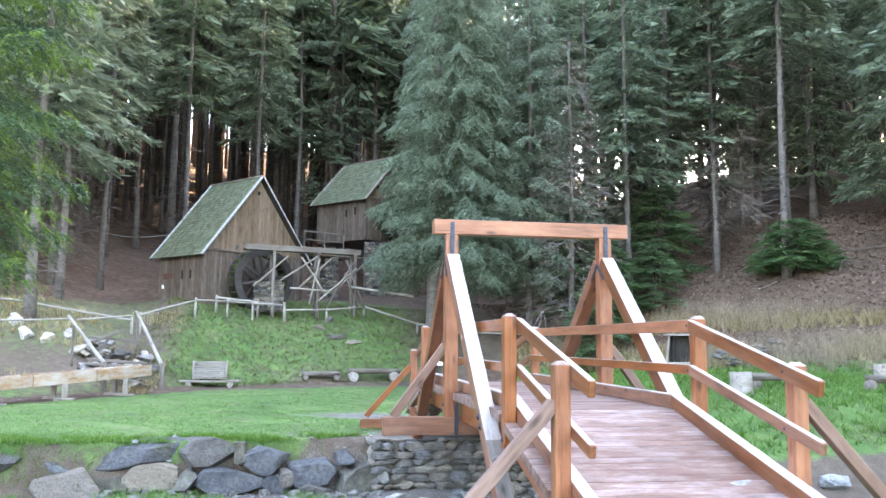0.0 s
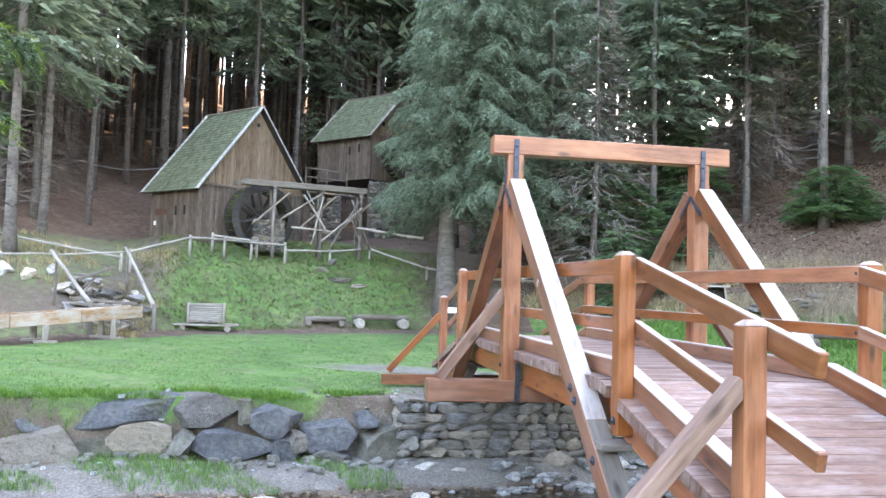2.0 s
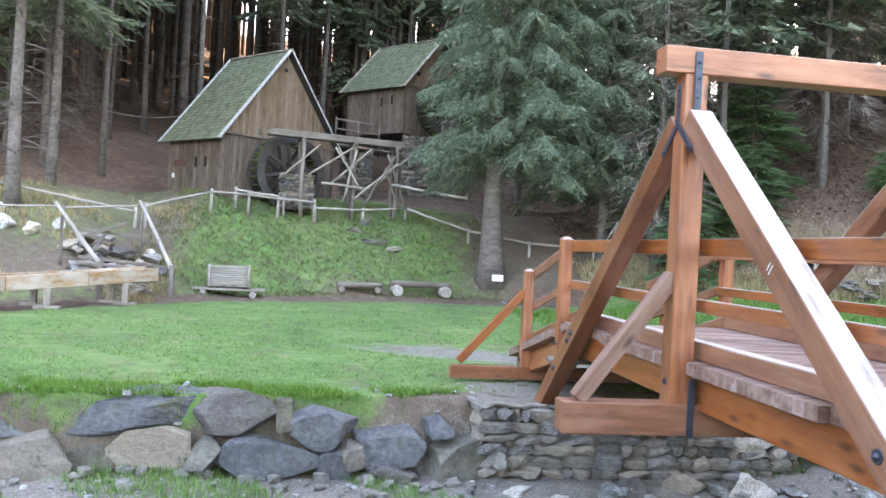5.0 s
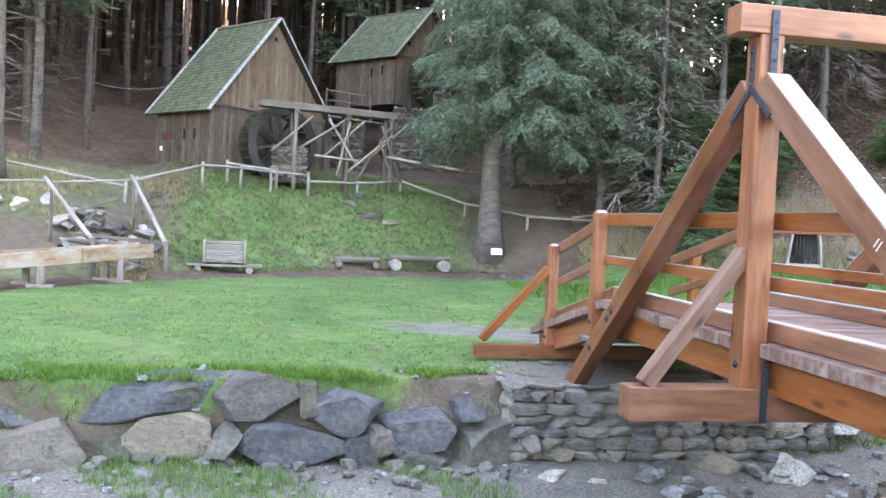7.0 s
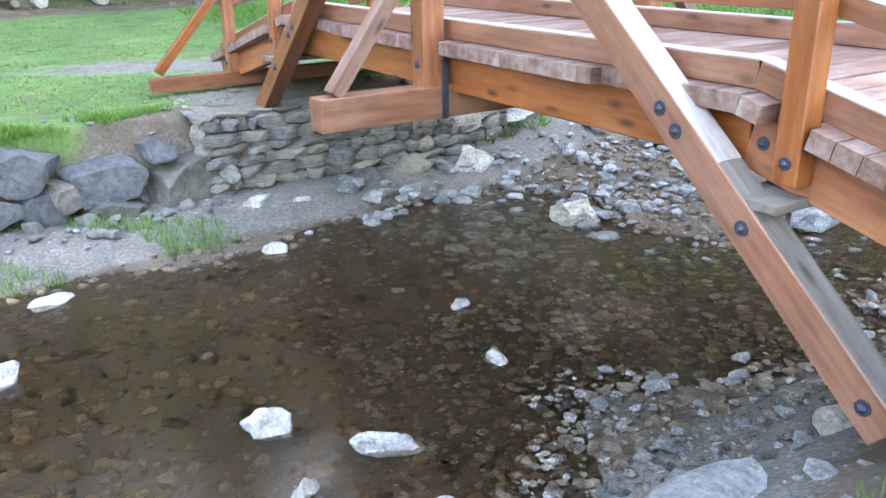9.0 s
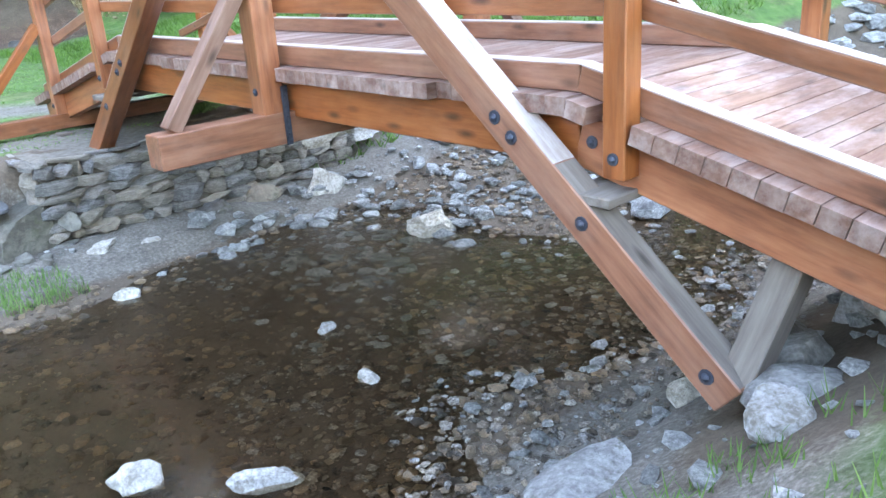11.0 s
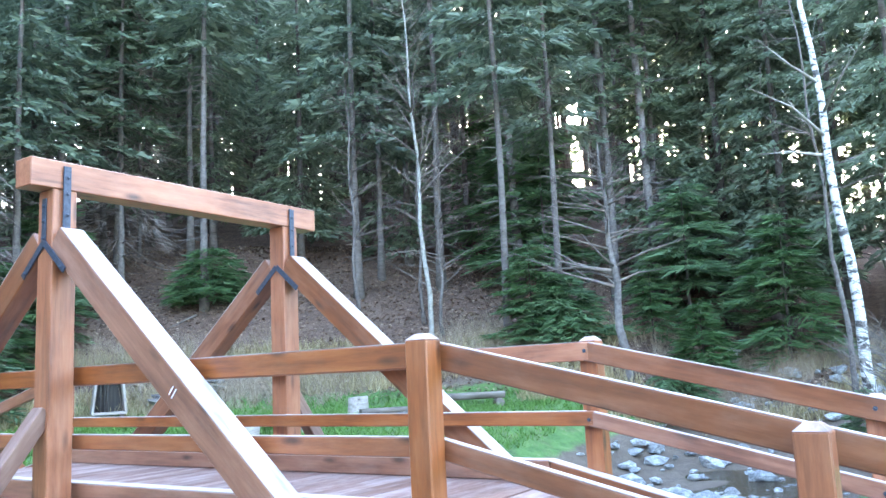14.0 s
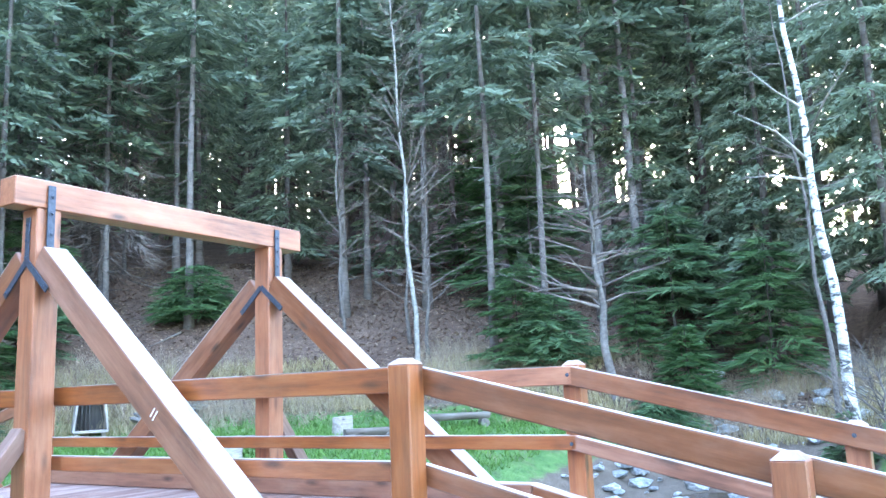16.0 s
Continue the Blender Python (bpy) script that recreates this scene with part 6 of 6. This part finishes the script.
tree("spruce", "slender spruce with a stem splashed white near the ground", SPRUCE[2][0], bough_crown(123, 20, 3.4, 3.9, 110, 0.15, 0.8, 0.19, 0.024, 9, 0.55, 0.38, 0.9), M_BARKGREY, M_NEEDLE_HERO, (10.1, 37.2), 75, 0.95, "spruces at the wood's edge")
PLACED.append((5.5, 36.7))

# the spruce whose boughs hang in from the near bank
near_trunk = stem_mesh(16, 0.26, 0.04, 130, 10, 0, 8, (0.8, 2))
near_crown = bough_crown(131, 12, 3.1, 2.05, 84, 0.06, 0.42, 0.05, 0.006, 20, 0.3, 0.24, 0.8, (-1.9, 1.7), 0.8)
ns = tree("near_spruce", "spruce with fresh green drooping boughs on the near bank", near_trunk, near_crown, M_BARK, M_NEEDLE_NEAR, (-4.15, 7.75))
part("new_growth", bough_crown(131, 12, 3.1, 2.12, 84, 0.06, 0.46, 0.05, 0.006, 20, 0.3, 0.24, 0.8, (-1.9, 1.7), 0.8, True), M_SHOOT, ns, "pale fresh shoots at the twig ends")



# dead, grey, leafless spruce
dead_crown = crown_mesh(141, 15, 1.5, 2.3, 120, 34, 0.5, 0.5, 0.8, 0.014, 0.7)
tree("dead_spruce", "dead grey spruce with bare drooping twigs", stem_mesh(15, 0.17, 0.03, 140, snags=30, snag_z=(0.5, 12)), dead_crown, M_BARK, M_DEADTWIG, (11.6, 35.4), 0)
for x, y, sc in ((20.8, 39.2, 1.25), (-14.5, 47.6, 1.0), (31.8, 27.0, 1.1)):
    tree("dead_spruce", "dead grey spruce with bare drooping twigs", stem_mesh(15, 0.17, 0.03, 142, snags=30, snag_z=(0.5, 12)), dead_crown, M_BARK, M_DEADTWIG, (x, y), x * 20, sc, "dead spruces")


def bare_tree(name, label, at_, h, r0, seed, bark, lean=(0, 0), limbs=22, z0=0.35, reach=2.2, up=0.7, twigs=7):
    """A leafless broadleaf: tapered stem, limbs and fine twigs."""
    rng = random.Random(seed)
    x, y = at_
    t = thing(name, label, "tree", "bare trees", m=pose(x, y, land_z(x, y) - 0.05))
    bm = bmesh.new()
    n = 12
    pts = [Vector((lean[0] * (h * i / n) + 0.06 * math.sin(i * 1.3 + seed), lean[1] * (h * i / n) + 0.06 * math.cos(i * 1.7 + seed), h * i / n - 0.2)) for i in range(n + 1)]
    tube(bm, pts, [r0 * (1.2 if i == 0 else 1) * (1 - 0.9 * i / n) + 0.008 for i in range(n + 1)], 9, 0.08, rng)
    part("trunk", bm, bark, t)
    bm = bmesh.new()
    for k in range(limbs):
        s = z0 + (0.98 - z0) * rng.random()
        i = s * n
        p = pts[int(i)].lerp(pts[min(n, int(i) + 1)], i - int(i))
        a = rng.uniform(0, 6.28)
        ln = reach * (1.15 - s) * rng.uniform(0.6, 1.4) + 0.3
        d = Vector((math.cos(a), math.sin(a), up * rng.uniform(0.3, 1.5))).normalized()
        q = p + d * ln * 0.5 + Vector((0, 0, 0.05))
        e = p + d * ln + Vector((rng.uniform(-0.2, 0.2), rng.uniform(-0.2, 0.2), rng.uniform(-0.25, 0.3))) * ln * 0.5
        rr = r0 * (1 - 0.9 * s) * 0.45 + 0.008
        tube(bm, [p, q, e], [rr, rr * 0.6, 0.006], 5, 0, rng)
        for _ in range(twigs):
            f = rng.uniform(0.25, 1)
            b = p.lerp(q, f * 2) if f < 0.5 else q.lerp(e, f * 2 - 1)
            w = (d + Vector((rng.uniform(-1, 1), rng.uniform(-1, 1), rng.uniform(-0.6, 0.7)))).normalized() * rng.uniform(0.25, 0.7) * (0.4 + 0.3 * reach)
            tube(bm, [b, b + w * 0.5 + Vector((0, 0, 0.03)), b + w], [0.009, 0.006, 0.003], 3, 0, rng)
    tagged(part("branchwork", bm, M_TWIG if bark is not M_BIRCH else M_POLE, t), kind="stuff")
    return t


bare_tree("birch", "leaning white-barked birch at the edge of the wood", (24.45, 9.35), 19, 0.165, 5, M_BIRCH, (-0.02, 0.05), 14, 0.4, 4.0, 0.35)
bare_tree("bare_tree", "slender pale bare tree with thin rising limbs", (23.2, 23.5), 15.5, 0.1, 6, M_PALEBARK, (-0.03, 0.03), 34, 0.4, 3.0, 0.9)
bare_tree("bare_tree", "leaning grey bare tree with spreading twigs", (24.6, 16.6), 8.5, 0.17, 7, M_BARKGREY, (-0.02, 0.05), 40, 0.3, 3.4, 0.25, 10)
bare_tree("bare_tree", "thin bare sapling under the spruces", (24.6, 28.2), 12, 0.08, 8, M_BARKGREY, (-0.01, 0.02), 26, 0.3, 2.2, 0.6)
bare_tree("bare_tree", "thin bare sapling under the spruces", (25.6, 25.6), 11, 0.08, 9, M_BARKGREY, (0.0, 0.0), 26, 0.3, 2.4, 0.5)
bare_tree("bare_tree", "thin bare sapling under the spruces", (25.2, 24.4), 9, 0.07, 10, M_BARKGREY, (0.02, 0.0), 24, 0.2, 2.2, 0.5)
bare_tree("bare_tree", "grey bare stem on the leafy slope", (23.4, 41.2), 16, 0.1, 11, M_BARKGREY, (0.0, 0.01), 12, 0.6, 2.0, 0.5)
bare_tree("bare_tree", "thin grey stem leaning beside the birch", (25.6, 9.9), 14, 0.08, 12, M_BARKGREY, (-0.01, 0.045), 16, 0.4, 2.6, 0.4)
bare_tree("bare_tree", "low twiggy bush on the brook's bank", (21.5, 8.4), 2.6, 0.05, 13, M_BARKGREY, (0, 0), 40, 0.05, 2.6, 0.8, 10)

# young firs
FIRS = [(stem_mesh(3.2, 0.06, 0.01, 160, 6), crown_mesh(161, 3.3, 0.15, 1.35, 80, 60, 0.12, 0.25, 0.4, 0.04, 0.75)), (stem_mesh(5.5, 0.08, 0.01, 162, 6), crown_mesh(163, 5.6, 0.4, 2.1, 52, 110, 0.3, 0.3, 0.5, 0.045, 0.55)), (stem_mesh(1.8, 0.05, 0.01, 164, 6), crown_mesh(165, 2.2, 0.3, 1.7, 90, 60, 0.32, 0.3, 0.36, 0.035, 0.4))]
# firs at x 30.4, 31.4, 33.2 are added to block sun glint on the brook
for i, (x, y, k, sc) in enumerate([(22.0, 34.2, 2, 1.2), (27.4, 16.6, 1, 0.55), (24.9, 20.2, 1, 0.75), (26.4, 14.6, 0, 0.9), (13.4, 35.6, 1, 0.9), (11.9, 33.4, 1, 0.7), (12.7, 37.4, 1, 1.1), (15.9, 36.0, 1, 0.7), (22.4, 9.4, 0, 0.5), (28.6, 12.2, 1, 1.0), (29.6, 15.8, 1, 1.15), (30.4, 22.2, 1, 1.35), (31.4, 24.0, 1, 1.35), (33.2, 26.0, 1, 1.4), (25.6, 19.4, 2, 1.2), (24.3, 14.9, 2, 0.8), (17.2, 38.5, 1, 1.0)]):
    put_tree("fir", FIRS, k, x, y, i * 80, sc, "bushy young green fir", "young_fir", M_BARK, M_FIR, "young firs")


# ---------------------------------------------------------------- grasses, litter, brush
def tufts(name, label, n, area, length, width, material, seed, accept, lean=0.6, per=5):
    rng = np.random.RandomState(seed)
    x, y = rng.uniform(area[0], area[1], n), rng.uniform(area[2], area[3], n)
    ok = accept(x, y, rng)
    x, y = np.repeat(x[ok], per), np.repeat(y[ok], per)
    k = len(x)
    x, y = x + rng.normal(0, 0.03, k), y + rng.normal(0, 0.03, k)
    z, _ = land(x, y)
    a = rng.uniform(0, 6.28, k)
    way = np.stack([np.cos(a) * lean * rng.rand(k), np.sin(a) * lean * rng.rand(k), np.ones(k)], 1) * (length * rng.uniform(0.4, 1.3, k))[:, None]
    side = np.stack([-np.sin(a + rng.normal(0, 0.6, k)), np.cos(a), np.zeros(k)], 1)
    tagged(part(name, quads_mesh(name, blades(np.stack([x, y, z - 0.01], 1), way, side, width + 0 * x, width * 0.2)), material), label, "grass", kind="stuff")


def on_lawn(x, y, rng):
    d = y - (STREAM_Y + 0.35 * np.sin(x * 0.22))
    gp = np.exp(-(((x - 1.7) / 2.5) ** 2 + ((y - 21.6 + 0.25 * (x - 1.7)) / 0.9) ** 2))
    return (np.abs(y - path_y(x)) > 0.75 + 0.35 * rng.rand(len(x))) & (d > lip_d(x, y) + 0.1) & (gp + np.exp(-(((x - 3.4) / 1.3) ** 2 + ((y - 19.3) / 1.4) ** 2)) < 0.3 + 0.2 * rng.rand(len(x))) & (rng.rand(len(x)) < 1.15 - (y - 16) / 16) & ((y > 17.0) | (nz(x, y, 2.5, 1) > 0.0) | (x < -1.2)) & (nz(x, y, 1.6, 9) > -0.45)


tufts("lawn_grass", "short green grass of the lawn above the bank wall", 30000, (-11, 6.5, 16.2, 32), 0.04, 0.01, M_GRASS, 31, on_lawn, 2.2, 4)
tufts("bank_grass", "tufts of grass in the gravel under the bank wall", 2600, (-7, 1.2, 15.3, 16.75), 0.11, 0.007, M_GRASS, 32, lambda x, y, r: nz(x, y, 1.9, 4) > 0.0, 0.8)
tufts("near_bank_grass", "grass tufts on the near bank", 350, (-1.5, 2.2, 7.2, 9.0), 0.12, 0.006, M_GRASS, 33, lambda x, y, r: nz(x, y, 2.3, 5) > 0.1, 0.8)
tufts("far_grass", "rough grass on the meadow across the brook", 15000, (5, 26, 16.5, 32), 0.16, 0.014, M_GRASS, 34, lambda x, y, r: (land(x, y)[1] < 0.5), 1.8, 4)
tufts("slope_grass", "coarse grass on the bank below the mill", 12000, (-7, 6, 32, 44), 0.10, 0.011, M_BANKGRASS, 35, lambda x, y, r: (np.abs(y - path_y(x)) > 0.7) & (y > path_y(x)) & (r.rand(len(x)) < 0.8), 2.0, 4)
tufts("dry_grass", "bleached dry grass at the foot of the slope", 30000, (9, 30, 8, 37), 0.42, 0.012, M_DRYGRASS, 36, lambda x, y, r: (land(x, y)[1] > -0.6) & (land(x, y)[1] < 4.5) & (nz(x, y, 0.6, 2) > -0.1), 1.1, 6)
tufts("brush", "bare bramble brush at the foot of the slope", 15000, (10, 30, 6, 38), 0.85, 0.006, M_BRUSH, 37, lambda x, y, r: (land(x, y)[1] > -0.2) & (land(x, y)[1] < 5) & (nz(x, y, 0.5, 7) > 0.0), 1.3, 7)
tufts("left_dry_grass", "dry grass on the slope by the tumbled stones", 2600, (-14, -5.6, 29, 38), 0.22, 0.01, M_DRYGRASS, 38, lambda x, y, r: nz(x, y, 0.9, 2) > 0.0, 1.0, 5)


def leaves():
    rng = np.random.RandomState(55)
    x, y = rng.uniform(9, 34, 90000), rng.uniform(4, 48, 90000)
    z, e = land(x, y)
    ok = (e > 0.3) & (e < 16)
    x, y, z = x[ok], y[ok], z[ok]
    k = len(x)
    a = rng.uniform(0, 6.28, k)
    s = rng.uniform(0.045, 0.105, k)
    way = np.stack([np.cos(a) * s, np.sin(a) * s, rng.uniform(-0.2, 0.5, k) * s], 1)
    side = np.stack([-np.sin(a), np.cos(a), rng.normal(0, 0.4, k)], 1)
    tagged(part("leaf_litter", quads_mesh("leaf_litter", blades(np.stack([x, y, z + 0.03], 1), way, side, s * 0.5, s * 0.3)), M_LEAFLITTER), "brown fallen leaves on the wooded slope", "leaves", kind="stuff")


leaves()

# the sun's disc low behind the wood
m, n, l, b = node_mat("sun_glow")
b.inputs["Base Color"].default_value = (0, 0, 0, 1)
b.inputs["Emission Color"].default_value = (1.0, 0.86, 0.66, 1)
b.inputs["Emission Strength"].default_value = 120
bm = bmesh.new()
bmesh.ops.create_circle(bm, cap_ends=True, segments=40, radius=12)
disc = part("sun_disc", bm, m, None, "", look(Vector((-1.5, 6.5, 1.55)) + SUN_DIR * 620, (-1.5, 6.5, 1.55)))
tagged(disc, "low evening sun glaring between the trunks", "sun", kind="structure")

tufts("lip_grass", "long grass hanging over the bank wall", 4200, (-12, 1.1, 16.5, 17.6), 0.1, 0.007, M_GRASS, 39, lambda x, y, r: (y - STREAM_Y - 0.35 * np.sin(x * 0.22) > lip_d(x, y) - 0.06) & (nz(x, y, 2.8, 3) > -0.35), 1.5, 6)
